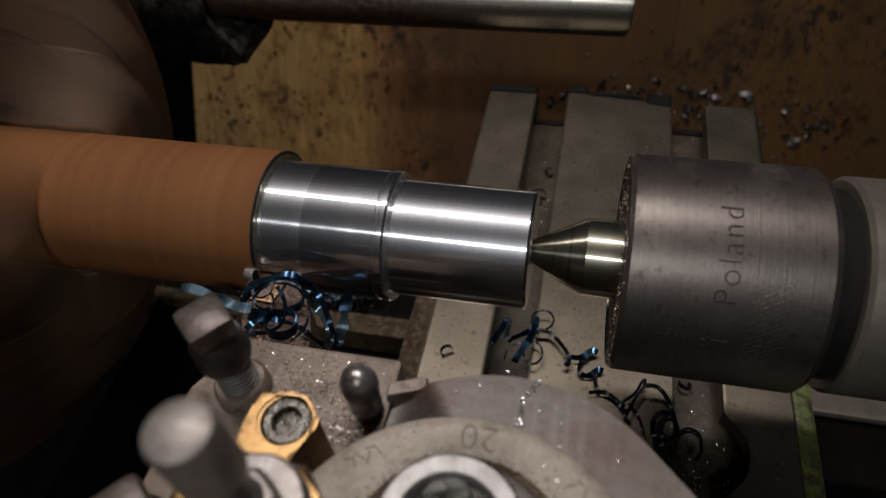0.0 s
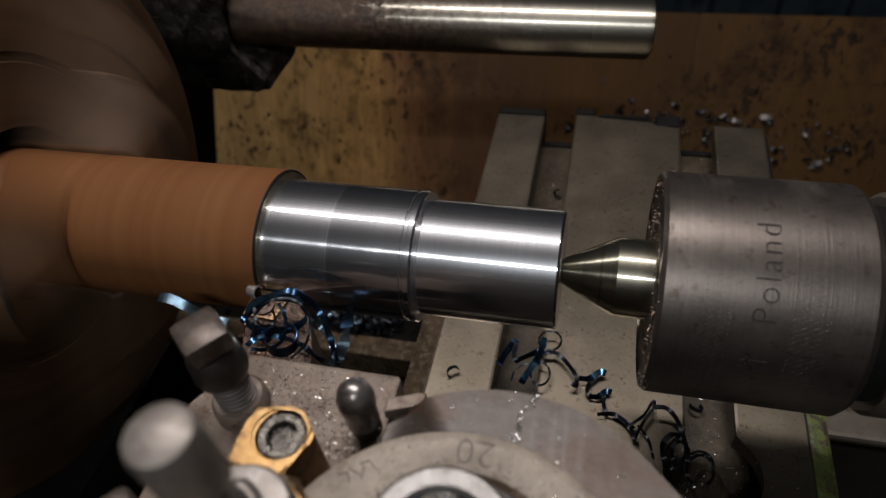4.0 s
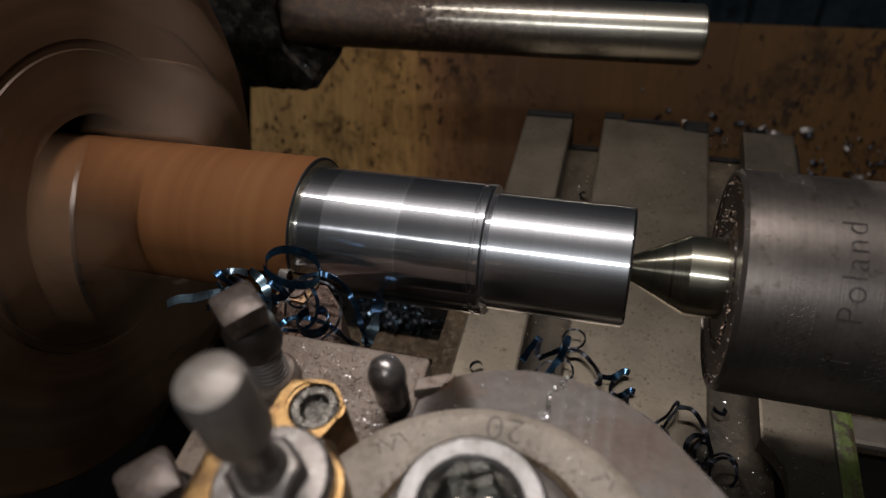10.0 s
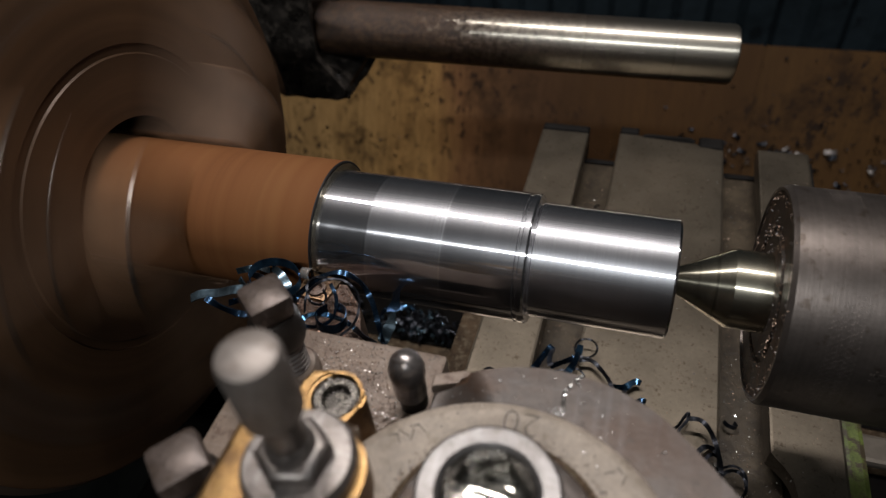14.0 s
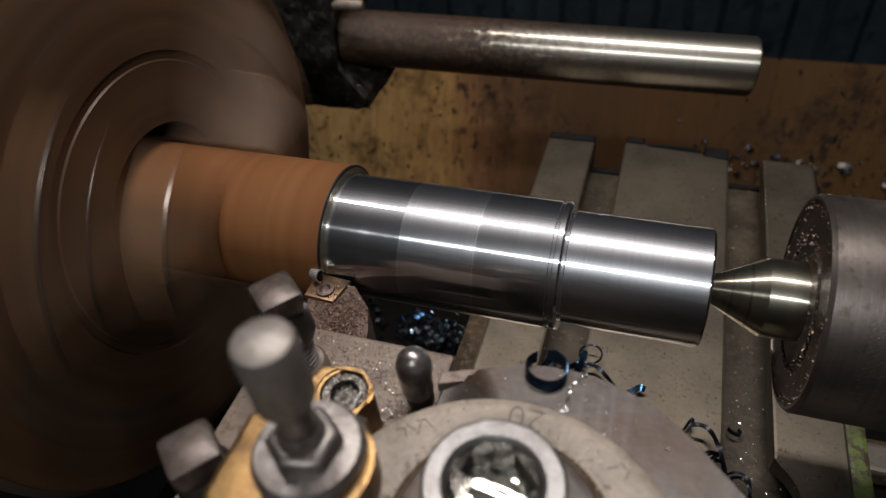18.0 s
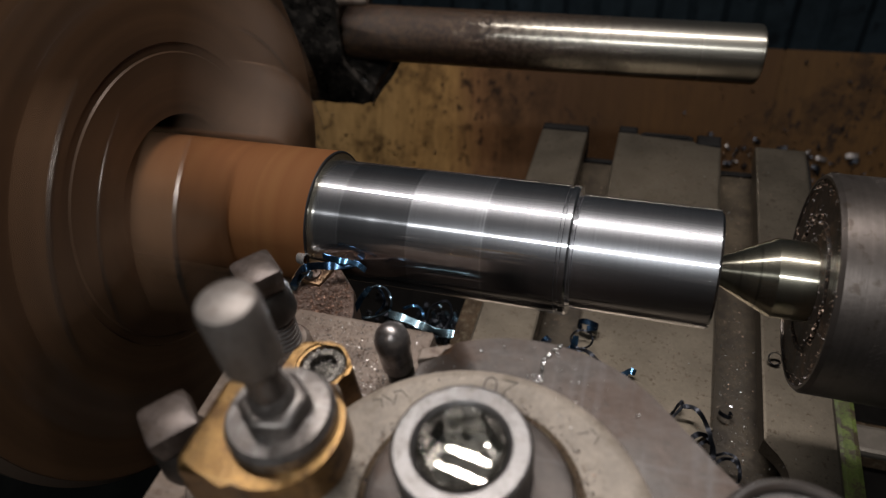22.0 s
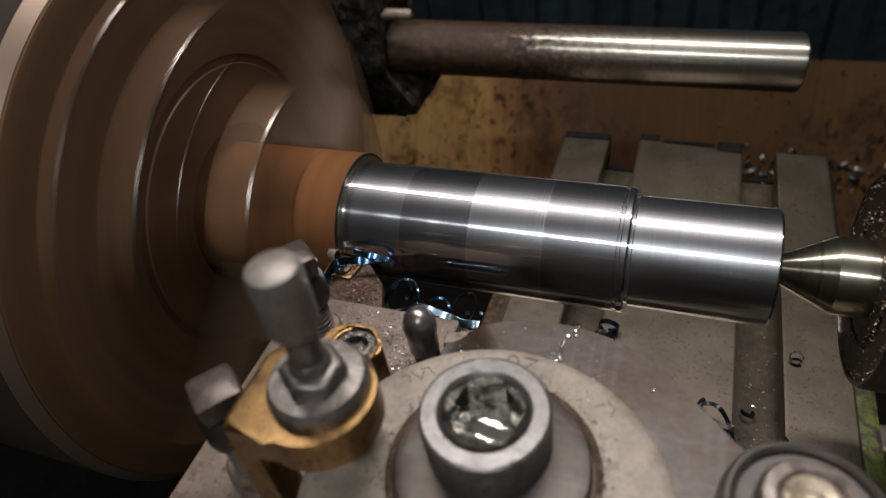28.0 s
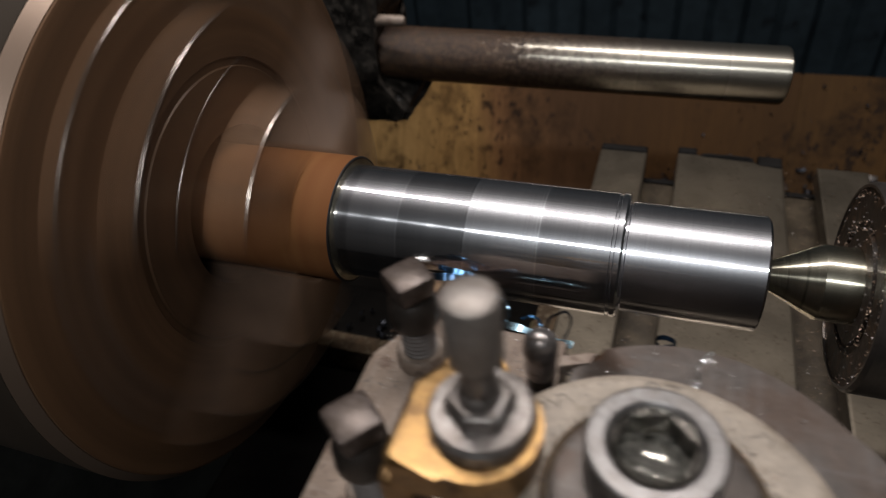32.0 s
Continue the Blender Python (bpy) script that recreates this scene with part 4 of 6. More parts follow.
def tool_post():
    tp = rider(thing("tool_post", (-0.003, -0.0945, -0.07), "grey steel tool post with a beige graduated ring", "tool post"))
    cx, cy = -0.003, -0.0940
    outline = arc(0.003, -0.0952, 0.0385, 122, 43, 22) + [(0.0411, -0.0788), (0.070, -0.1022), (0.078, -0.111), (0.078, -0.19), (-0.0240, -0.19), (-0.0240, -0.080), (-0.0190, -0.0690)]
    smooth(faced(part("body", prism(outline[::-1], -0.07, 0.0265, 0.0022, 3), POST, tp), RUSTY_EDGE, lambda v: 0.25 < v.z < 0.985), 40)
    rx, ry = -0.0025, -0.1035
    smooth(part("round_base", revolve([(0.0122, 0.0362), (0.0222, 0.0362), (0.0230, 0.0356), (0.0262, 0.0356), (0.0262, 0.001)], "z", (rx, ry, 0), 96), POST, tp, "round steel base under the ring"), 40)
    smooth(part("graduated_ring", revolve([(0.0263, 0.0352), (0.0286, 0.0352), (0.0293, 0.0345), (0.0296, 0.0325), (0.0296, 0.0010)], "z", (rx, ry, 0), 96), RING, tp, "beige graduated ring with worn stamped figures"), 40)
    bx, by = -0.0018, -0.0972
    smooth(part("seat", revolve([(0.0290, 0.0188), (0.0314, 0.0188), (0.0324, 0.0182), (0.0327, 0.0166), (0.0327, 0.001)], "z", (bx, by, 0), 96), POST, tp, "turned steel boss"), 40)
    # figures stamped into the ring, read from behind the lathe
    for figure, ang, size in (("2", 85.5, 0.0074), ("0", 93, 0.0074)):
        cu = bpy.data.curves.new("figure", "FONT")
        cu.body, cu.size, cu.align_x, cu.align_y, cu.offset = figure, size, "CENTER", "CENTER", -0.00018
        tmp = new("figure_tmp", cu)
        me = bpy.data.meshes.new_from_object(tmp.evaluated_get(bpy.context.evaluated_depsgraph_get()))
        bpy.data.objects.remove(tmp)
        bm = bmesh.new()
        bm.from_mesh(me)
        m = Matrix.Translation((rx + 0.0312 * math.cos(radians(ang)), ry + 0.0312 * math.sin(radians(ang)), 0.02963)) @ Matrix.Rotation(radians(ang - 90 + 180), 4, "Z")
        bmesh.ops.transform(bm, matrix=m, verts=bm.verts)
        part("stamped_figure", bm, RING_MARK, tp)
    for ang, r, turn, size in ((130 - 4, 0.0, 20, 0.0026), (130 - 2, 0.0010, 80, 0.0020), (130, -0.0006, -35, 0.0027), (130 + 2.5, 0.0004, 30, 0.0026), (130 + 5, 0.0, -20, 0.0024), (130 + 6, 0.0012, 70, 0.0018), (52 - 3, 0.0004, 25, 0.0022), (52 + 2, -0.0006, -30, 0.0020), (52, 0.0012, 80, 0.0016)):
        r += 0.0312
        bm = box((-size / 2, -0.00013, 0.02955), (size / 2, 0.00013, 0.02966))
        m = Matrix.Translation((rx + r * math.cos(radians(ang)), ry + r * math.sin(radians(ang)), 0)) @ Matrix.Rotation(radians(ang + turn), 4, "Z")
        bmesh.ops.transform(bm, matrix=m, verts=bm.verts)
        part("stamped_bar", bm, RING_MARK, tp)
    # grime and chips caught in the groove inside the ring
    rnd = random.Random(31)
    smooth(part("groove", revolve([(0.0290, 0.0206), (0.0298, 0.0206), (0.0300, 0.0202), (0.0300, 0.0192), (0.0290, 0.0189)], "z", (bx, by, 0), 96, True), LEDGE, tp, "grimy groove inside the ring"), 40)
    bm, dark = bmesh.new(), bmesh.new()
    for k in range(900):
        a, r = rnd.uniform(0, 6.283), rnd.gauss(0.0202, 0.0011)
        crumb(bm if k % 3 else dark, (bx + r * math.cos(a), by + r * math.sin(a), 0.0301), rnd.choice((0.0003, 0.0005, 0.0008)), rnd)
    for k in range(500):
        a, r = rnd.uniform(0, 6.283), 0.0208 + abs(rnd.gauss(0, 0.0016))
        crumb(dark, (bx + r * math.cos(a), by + r * math.sin(a), 0.0297), rnd.choice((0.0002, 0.0003, 0.0005)), rnd)
    part("groove_chips", bm, CRUMB, tp, "brown crumbs in the groove")
    part("groove_grime", dark, SWARF_DARK, tp, "dark grime in the groove")
    # cap screw with a hexagon socket
    sc = rider(thing("socket_cap_screw", (cx, cy, 0.0327), "large steel cap screw with a wet hexagon socket", "screw"))
    smooth(part("head", revolve([(0.0328, 0.0120), (0.0426, 0.0122), (0.0433, 0.0120), (0.0436, 0.0115), (0.0436, 0.0088), (0.0433, 0.0084), (0.0424, 0.0077), (0.035, 0.0077), (0.0328, 0.0077)], "z", (cx, cy, 0), 96, True), CAP, sc), 30)
    bm = bmesh.new()
    hexa = arc(cx, cy, 0.0073, 15, 315, 6)
    ring = arc(cx, cy, 0.0078, 0, 352.5, 48)
    z1, z0 = 0.0424, 0.0350
    hv = [[bm.verts.new((x, y, z)) for x, y in hexa] for z in (z1, z0)]
    for k in range(6):
        j = (k + 1) % 6
        bm.faces.new((hv[0][k], hv[0][j], hv[1][j], hv[1][k]))
    bm.faces.new(hv[1])
    rv = [bm.verts.new((x, y, z1 + 0.0006)) for x, y in ring]
    for k in range(48):
        bm.faces.new((rv[k], rv[(k + 1) % 48], hv[0][int((((k + 1) * 7.5 - 15 + 30) % 360) // 60)], hv[0][int(((k * 7.5 - 15 + 30) % 360) // 60)])) if int((((k + 1) * 7.5 + 15) % 360) // 60) != int(((k * 7.5 + 15) % 360) // 60) else bm.faces.new((rv[k], rv[(k + 1) % 48], hv[0][int(((k * 7.5 + 15) % 360) // 60)]))
    part("hexagon_socket", bm, SOCKET, sc, "wet shiny hexagon socket")
    bm = bmesh.new()
    mid = bm.verts.new((cx, cy, 0.0366))
    last = None
    for r in [0.0071 * (k + 1) / 14 for k in range(14)]:
        ring = [bm.verts.new((x, y, 0.0366 + 3.0 * r * r + 0.000045 * math.sin(1700 * y + 250 * x) + 0.00005 * noise.noise(Vector((x * 300, y * 300, 1))))) for x, y in arc(cx, cy, r, 0, 348.75, 32)]
        for k in range(32):
            j = (k + 1) % 32
            bm.faces.new((last[k], last[j], ring[j], ring[k])) if last else bm.faces.new((mid, ring[k], ring[j]))
        last = ring
    smooth(part("oil", bm, OIL, sc, "pool of wet oil in the socket"), 180)
    # lever hub beside it
    hx, hy = 0.0499, -0.0978
    kb = rider(thing("lever_hub", (hx, hy, 0.0265), "dark worn lever hub with a cream centre", "lever hub"))
    smooth(part("drum", revolve([(0.0265, 0.0130), (0.0376, 0.0131), (0.0396, 0.0127), (0.0404, 0.0119), (0.0404, 0.0113), (0.0396, 0.0106), (0.0394, 0.0070)], "z", (hx, hy, 0), 64), RUBBER, kb), 30)
    smooth(part("rim", revolve([(0.0400, 0.0116), (0.0408, 0.0115), (0.0411, 0.0110), (0.0406, 0.0105), (0.0396, 0.0105)], "z", (hx, hy, 0), 64, True), POST, kb, "worn grey rim"), 30)
    smooth(part("centre_cap", revolve([(0.0393, 0.0080), (0.0424, 0.0078), (0.0436, 0.0070), (0.0438, 0.0052), (0.0430, 0.0045), (0.0430, 0.0022)], "z", (hx, hy, 0), 48), HUB_CAP, kb, "grey-brown worn cap of the hub"), 30)
    smooth(part("centre", revolve([(0.0430, 0.0044), (0.0440, 0.0042), (0.0444, 0.0034), (0.0438, 0.0020), (0.0444, 0.0014), (0.0447, 0.0004)], "z", (hx, hy, 0), 40), TAN, kb, "cream worn centre of the hub"), 30)
    return tp


def clamp_plate():
    cp = rider(thing("tool_clamp_plate", (-0.05, -0.09, 0.0), "beige-grey steel clamp plate strewn with fine chips", "clamp plate"))
    o = [(-0.0255, -0.0495), (-0.0262, -0.0485), (-0.0640, -0.0485), (-0.0665, -0.0495), (-0.0738, -0.0640), (-0.0745, -0.0660), (-0.0745, -0.17), (-0.0255, -0.17)]
    smooth(part("plate", prism(o[::-1], -0.004, 0.012, 0.0010), PLATE, cp), 35)
    part("side_wall", box((-0.0315, -0.17, -0.06), (-0.0262, -0.0500, -0.0042), 0.001), POST, cp)
    part("lower_jaw", box((-0.0745, -0.17, -0.060), (-0.0318, -0.0495, -0.0245), 0.001), POST, cp)
    rnd = random.Random(11)
    bm = bmesh.new()
    rust = bmesh.new()
    for k in range(5200):
        x, y = rnd.choice(((rnd.gauss(-0.049, 0.011), rnd.gauss(-0.062, 0.009)), (rnd.gauss(-0.034, 0.0035), rnd.gauss(-0.071, 0.006)), (rnd.gauss(-0.052, 0.010), rnd.gauss(-0.058, 0.005))))
        if not (-0.072 < x < -0.0268 and -0.12 < y < -0.0500):
            continue
        crumb(bm if k % 5 < 2 else rust, (x, y, 0.0122), rnd.choice((0.0002, 0.0002, 0.0003, 0.0004, 0.0006)), rnd)
    dust = rider(part("rust_crumbs", rust, CRUMB, None))
    tagged(dust, "fine brown rust crumbs on the clamp plate", "metal chips", kind="stuff")
    dust = rider(part("fine_chips", bm, FINE, None))
    tagged(dust, "fine bright steel crumbs on the clamp plate", "metal chips", kind="stuff")
    bm = bmesh.new()
    for k in range(250):
        if k < 80:
            s = k / 79
            x, y = 0.0030 + 0.004 * s + rnd.gauss(0, 0.00028) + 0.0009 * math.sin(7 * s), -0.069 + 0.011 * s + rnd.gauss(0, 0.0005)
            z = 0.0300 if y < -0.0678 else 0.0270
        else:
            a, r = radians(rnd.uniform(40, 130)), rnd.uniform(0.022, 0.037)
            x, y = -0.003 + r * math.cos(a), -0.0945 + r * math.sin(a)
            z = 0.0300 if r < 0.0268 else 0.0270
        crumb(bm, (x, y, z), rnd.choice((0.0003, 0.0005, 0.0007)) * (1.35 if k < 80 else 0.75), rnd)
    dust = rider(part("loose_chips", bm, SWARF_BRIGHT, None))
    tagged(dust, "tiny bright chips lying on the tool post", "metal chips", kind="stuff")
    # ball-headed pin and its flat lever
    pn = rider(thing("locating_pin", (-0.0300, -0.0628, 0.012), "satin grey steel pin with a rounded head", "pin"))
    smooth(part("stem", revolve([(0.0168, 0.0034), (0.0175, 0.0037), (0.0230, 0.0038), (0.0245, 0.0041), (0.0268, 0.0041), (0.0290, 0.0035), (0.0304, 0.0023), (0.0311, 0.0006)], "z", (-0.0295, -0.0636, 0), 40), PIN, pn), 60)
    smooth(part("foot", revolve([(0.0121, 0.0033), (0.0160, 0.0033), (0.0168, 0.0030)], "z", (-0.0295, -0.0630, 0), 32), DARK_BOLT, pn, "black round foot"), 40)
    lv = rider(thing("pin_lever", (-0.020, -0.066, 0.014), "flat bare steel lever lying under the pin", "lever"))
    part("blade", prism([(-0.0262, -0.0572), (-0.0258, -0.0606), (-0.0200, -0.0583), (-0.0172, -0.0572), (-0.0176, -0.0545), (-0.0194, -0.0545)], 0.0135, 0.0165, 0.0005), PLATE, lv)


def square_bolt():
    x, y = -0.0608, -0.0622
    b = rider(thing("square_head_bolt", (x, y, 0.012), "worn brown steel square-headed clamping bolt", "bolt", "tool clamping bolts"))
    bm = box((x - 0.0050, y - 0.0050, 0.0348), (x + 0.0050, y + 0.0050, 0.0420), 0.0017)
    for v in bm.verts:
        s = (v.co.z - 0.0348) / 0.0072
        k = 0.82 + 0.18 * min(1.0, s * 1.6)
        v.co.x, v.co.y = x + (v.co.x - x) * k, y + (v.co.y - y) * k
        if s > 0.9:
            v.co.z += 0.0009 * (1 - ((v.co.x - x) ** 2 + (v.co.y - y) ** 2) / 0.00006)
    bmesh.ops.rotate(bm, verts=bm.verts, cent=(x, y, 0.03), matrix=Matrix.Rotation(radians(-40), 3, "Z"))
    smooth(part("head", bm, HEAD, b), 50)
    smooth(part("collar", revolve([(0.0262, 0.0047), (0.0266, 0.0058), (0.0280, 0.0062), (0.0300, 0.0060), (0.0336, 0.0058), (0.0352, 0.0046)], "z", (x, y, 0), 40), DARK_BOLT, b, "black round collar"), 40)
    smooth(part("seat", revolve([(0.0121, 0.0066), (0.0150, 0.0064), (0.0160, 0.0056), (0.0160, 0.0040)], "z", (x, y, 0), 40), PLATE, b, "worn steel seat strewn with dust"), 40)
    prof = [(0.012, 0.0040)]
    for k in range(11):
        prof += [(0.0125 + k * 0.0015, 0.0037), (0.0130 + k * 0.0015, 0.0037), (0.01325 + k * 0.0015, 0.0045), (0.01375 + k * 0.0015, 0.0045)]
    prof += [(0.0291, 0.0040), (0.0294, 0.0048)]
    smooth(part("thread", revolve(prof, "z", (x, y, 0), 32), BOLT, b, "steel thread with grey turns"), 50)
    return b


def clamps():
    b = square_bolt()
    rider(copy_thing(b, Matrix.Translation((-0.0577, -0.1011, 0.0124))))
    # low clamp with a recessed screw
    lo = rider(thing("gold_clamp", (-0.040, -0.0760, 0.012), "gold-coloured steel clamp with a recessed screw", "clamp", "gold clamps"))
    x, y = -0.0407, -0.0754
    o = [(-0.0492, -0.0830), (-0.0483, -0.0712), (-0.0472, -0.0702), (-0.0388, -0.0697), (-0.0376, -0.0703), (-0.0342, -0.0742), (-0.0341, -0.0758), (-0.0376, -0.0850), (-0.0390, -0.0862), (-0.0482, -0.0850)]
    bm = bmesh.new()
    hole = arc(x, y, 0.0053, 0, 348.75, 32)
    outer = []
    for hx, hy in hole:
        d = Vector((hx - x, hy - y)).normalized()
        best = None
        for k in range(len(o)):
            a, c = Vector(o[k]) - Vector((x, y)), Vector(o[(k + 1) % len(o)]) - Vector((x, y))
            e = c - a
            den = d.x * e.y - d.y * e.x
            if abs(den) < 1e-12:
                continue
            s, q = (a.x * e.y - a.y * e.x) / den, (a.x * d.y - a.y * d.x) / den
            if s > 0 and -1e-6 <= q <= 1 + 1e-6 and (best is None or s < best):
                best = s
        outer.append((x + d.x * best, y + d.y * best))
    top, bot, out_ = 0.0300, 0.0260, 0.0122
    ho, hi_, ou, ol = ([bm.verts.new((*q, z)) for q in ring] for ring, z in ((hole, top), (hole, bot), (outer, top), (outer, out_)))
    for k in range(32):
        j = (k + 1) % 32
        bm.faces.new((ho[k], ho[j], ou[j], ou[k])), bm.faces.new((hi_[k], hi_[j], ho[j], ho[k])), bm.faces.new((ou[k], ou[j], ol[j], ol[k]))
    bm.faces.new(hi_), bm.faces.new(ol[::-1])
    bmesh.ops.bevel(bm, geom=[e for e in bm.edges if e.verts[0].co.z > 0.0299 and e.verts[1].co.z > 0.0299 and len(e.link_faces) == 2 and abs(e.link_faces[0].normal.dot(e.link_faces[1].normal)) < 0.5], offset=0.0006, segments=2, affect="EDGES")
    smooth(part("block", bm, BRASS, lo), 35)
    smooth(part("screw", revolve([(0.0258, 0.0051), (0.0285, 0.0051), (0.0290, 0.0046), (0.0290, 0.0032), (0.0270, 0.0026), (0.0270, 0.0004)], "z", (x, y, 0), 40), SOCKET, lo, "chip-filled socket screw"), 40)
    rnd = random.Random(21)
    bm = bmesh.new()
    for k in range(420):
        a, r = rnd.uniform(0, 6.283), 0.0052 * math.sqrt(rnd.random())
        crumb(bm, (x + r * math.cos(a), y + r * math.sin(a), 0.0290 if r > 0.0031 else 0.0274), rnd.choice((0.0003, 0.0004, 0.0007)), rnd)
    part("chip_filling", bm, BOLT, lo, "grey chips packed in the screw recess")
    # high clamp with washer, nut and stud
    hi = rider(thing("gold_clamp", (-0.040, -0.0960, 0.012), "gold-coloured steel clamp under a grey washer and stud", "clamp", "gold clamps"))
    wx, wy = -0.0319, -0.0999
    o = [(-0.0464, -0.0950), (-0.0466, -0.1102), (-0.0452, -0.1122)] + arc(-0.0328, -0.1008, 0.0116, 252, 395, 20) + [(-0.0262, -0.0905), (-0.0420, -0.0893)]
    smooth(part("strap", prism(o, 0.0408, 0.0490, 0.0013, 3), BRASS, hi), 40)
    part("leg", box((-0.0488, -0.1112, 0.0122), (-0.0422, -0.1035, 0.0407), 0.0012), BRASS, hi)
    smooth(part("washer", revolve([(0.0490, 0.0094), (0.0512, 0.0094), (0.0524, 0.0086), (0.0526, 0.0058)], "z", (wx, wy, 0), 64), NUT, hi, "grey worn steel washer"), 30)
    bm = prism(arc(wx, wy, 0.0061, 20, 320, 6), 0.0524, 0.0560, 0.0016, 4)
    bmesh.ops.subdivide_edges(bm, edges=bm.edges[:], cuts=2, use_grid_fill=True)
    for v in bm.verts:
        v.co += Vector((noise.noise(v.co * 260), noise.noise(v.co * 260 + Vector((5, 0, 0))), noise.noise(v.co * 260 + Vector((0, 5, 0))))) * 0.00045
    smooth(part("nut", bm, NUT, hi, "battered hexagon nut with rounded corners"), 60)
    smooth(part("neck", revolve([(0.0550, 0.0040), (0.0572, 0.0038), (0.0580, 0.0030), (0.0648, 0.0029)], "z", (wx, wy, 0), 40), NUT, hi, "worn threaded neck"), 40)
    smooth(part("stud", revolve([(0.0640, 0.0030), (0.0652, 0.0038), (0.0666, 0.0046), (0.0782, 0.0046), (0.0794, 0.0042), (0.0800, 0.0030)], "z", (wx, wy, 0), 48), STUD, hi, "tall grey stud with a round head"), 30)
    bm = bmesh.new()
    for k in range(260):
        crumb(bm, (rnd.uniform(-0.0415, -0.0285), rnd.uniform(-0.128, -0.106), 0.0123), rnd.choice((0.0004, 0.0006, 0.0010)), rnd)
    part("chip_filling", bm, FINE, hi, "grey chips packed under the clamp")


def cutting_tool():
    t = rider(thing("cutting_tool", (-0.065, -0.05, -0.02), "chip-covered turning tool with a gold carbide insert", "cutting tool"))
    o = [(-0.0790, -0.0225), (-0.0665, -0.0215), (-0.0590, -0.0290), (-0.0560, -0.0370), (-0.0530, -0.0480), (-0.0500, -0.16), (-0.0725, -0.16), (-0.0725, -0.046), (-0.0800, -0.028)]
    smooth(part("shank", prism(o, -0.0240, -0.0006, 0.0008), TOOL, t), 35)
    i = [(-0.0800, -0.0196), (-0.0680, -0.0206), (-0.0700, -0.0300), (-0.0800, -0.0295)]
    smooth(part("insert", prism(i[::-1], -0.0036, 0.0004, 0.0005), INSERT, t, "gold-coated carbide insert"), 35)
    smooth(part("insert_screw", revolve([(0.0, 0.0030), (0.0011, 0.0028), (0.0014, 0.0018), (0.0006, 0.0012), (0.0006, 0.0002)], "z", (-0.0742, -0.0262, 0), 28), TOOL, t), 35)
    smooth(part("fresh_chip", ring_chip((-0.0786, -0.0226, 0.0026), 0.0020, 80, 70, 0.0034, 230), SWARF_BRIGHT, t, "bright curled chip at the cutting edge"), 60)
    rnd = random.Random(3)
    bm = bmesh.new()
    for k in range(7000):
        x, y = rnd.gauss(-0.066, 0.008), rnd.gauss(-0.036, 0.009)
        edge = -0.0215 - (x + 0.0665) if x < -0.059 else -0.029 - (x + 0.059) * 2.667 if x < -0.056 else -0.037 - (x + 0.056) * 3.67
        if -0.0785 < x < -0.0532 and -0.047 < y < min(-0.0222, edge - 0.0006):
            crumb(bm, (x, y, 0.0006 if x < -0.0690 and y > -0.0295 else -0.0003), rnd.choice((0.0003, 0.0004, 0.0005, 0.0007)), rnd)
    d = rider(part("tool_crumbs", bm, COPPER, None))
    tagged(d, "fine brassy chips on the turning tool", "metal chips", kind="stuff")


def strand(points, width, seed, n_per=10):
    """A smoothed ribbon through points, twisting a little on its way."""
    pts, ups = [], []
    n = len(points)
    for k in range(n - 1):
        p0, p1, p2, p3 = (Vector(points[min(max(k + i, 0), n - 1)]) for i in (-1, 0, 1, 2))
        w = (p2 - p1).normalized()
        flat = w.cross(Vector((0, 0, 1))).normalized()
        for i in range(n_per):
            t = i / n_per
            pts.append(0.5 * ((2 * p1) + (p2 - p0) * t + (2 * p0 - 5 * p1 + 4 * p2 - p3) * t * t + (3 * p1 - p0 - 3 * p2 + p3) * t ** 3))
            tw = 0.5 + 0.75 * math.sin(1.1 * (k + t) + seed)
            ups.append(flat * math.cos(tw) + Vector((0, 0, 1)) * math.sin(tw))
    return ribbon(pts, ups, width)



def band(points, width, lean=(0.05, -0.62, 0.78), n_per=10):
    """A smooth strip of swarf through points, its broad side turned to one way."""
    pts, ups = [], []
    n = len(points)
    for k in range(n - 1):
        p0, p1, p2, p3 = (Vector(points[min(max(k + i, 0), n - 1)]) for i in (-1, 0, 1, 2))
        for i in range(n_per + (k == n - 2)):
            t = i / n_per
            pts.append(0.5 * ((2 * p1) + (p2 - p0) * t + (2 * p0 - 5 * p1 + 4 * p2 - p3) * t * t + (3 * p1 - p0 - 3 * p2 + p3) * t ** 3))
    for k in range(len(pts)):
        w = (pts[min(k + 1, len(pts) - 1)] - pts[max(k - 1, 0)]).normalized()
        tip = 0.85 * math.sin(0.21 * k + n)
        ups.append((w.cross(Vector(lean)).normalized() + Vector(lean) * tip).normalized())
    return ribbon(pts, ups, width)


def ring_chip(at, radius, tilt, turn, width, sweep=330):
    """A chip bent into a ring or a hook."""
    m = Matrix.Translation(at) @ Euler((radians(tilt), 0, radians(turn))).to_matrix().to_4x4()
    n = max(8, int(sweep / 14))
    pts = [m @ Vector((radius * (1 - 0.12 * k / n) * math.cos(radians(sweep) * k / n), radius * (1 - 0.12 * k / n) * math.sin(radians(sweep) * k / n), width * 0.35 * k / n)) for k in range(n + 1)]
    return ribbon(pts, [m.to_3x3() @ Vector((0, 0, 1))] * (n + 1), width)


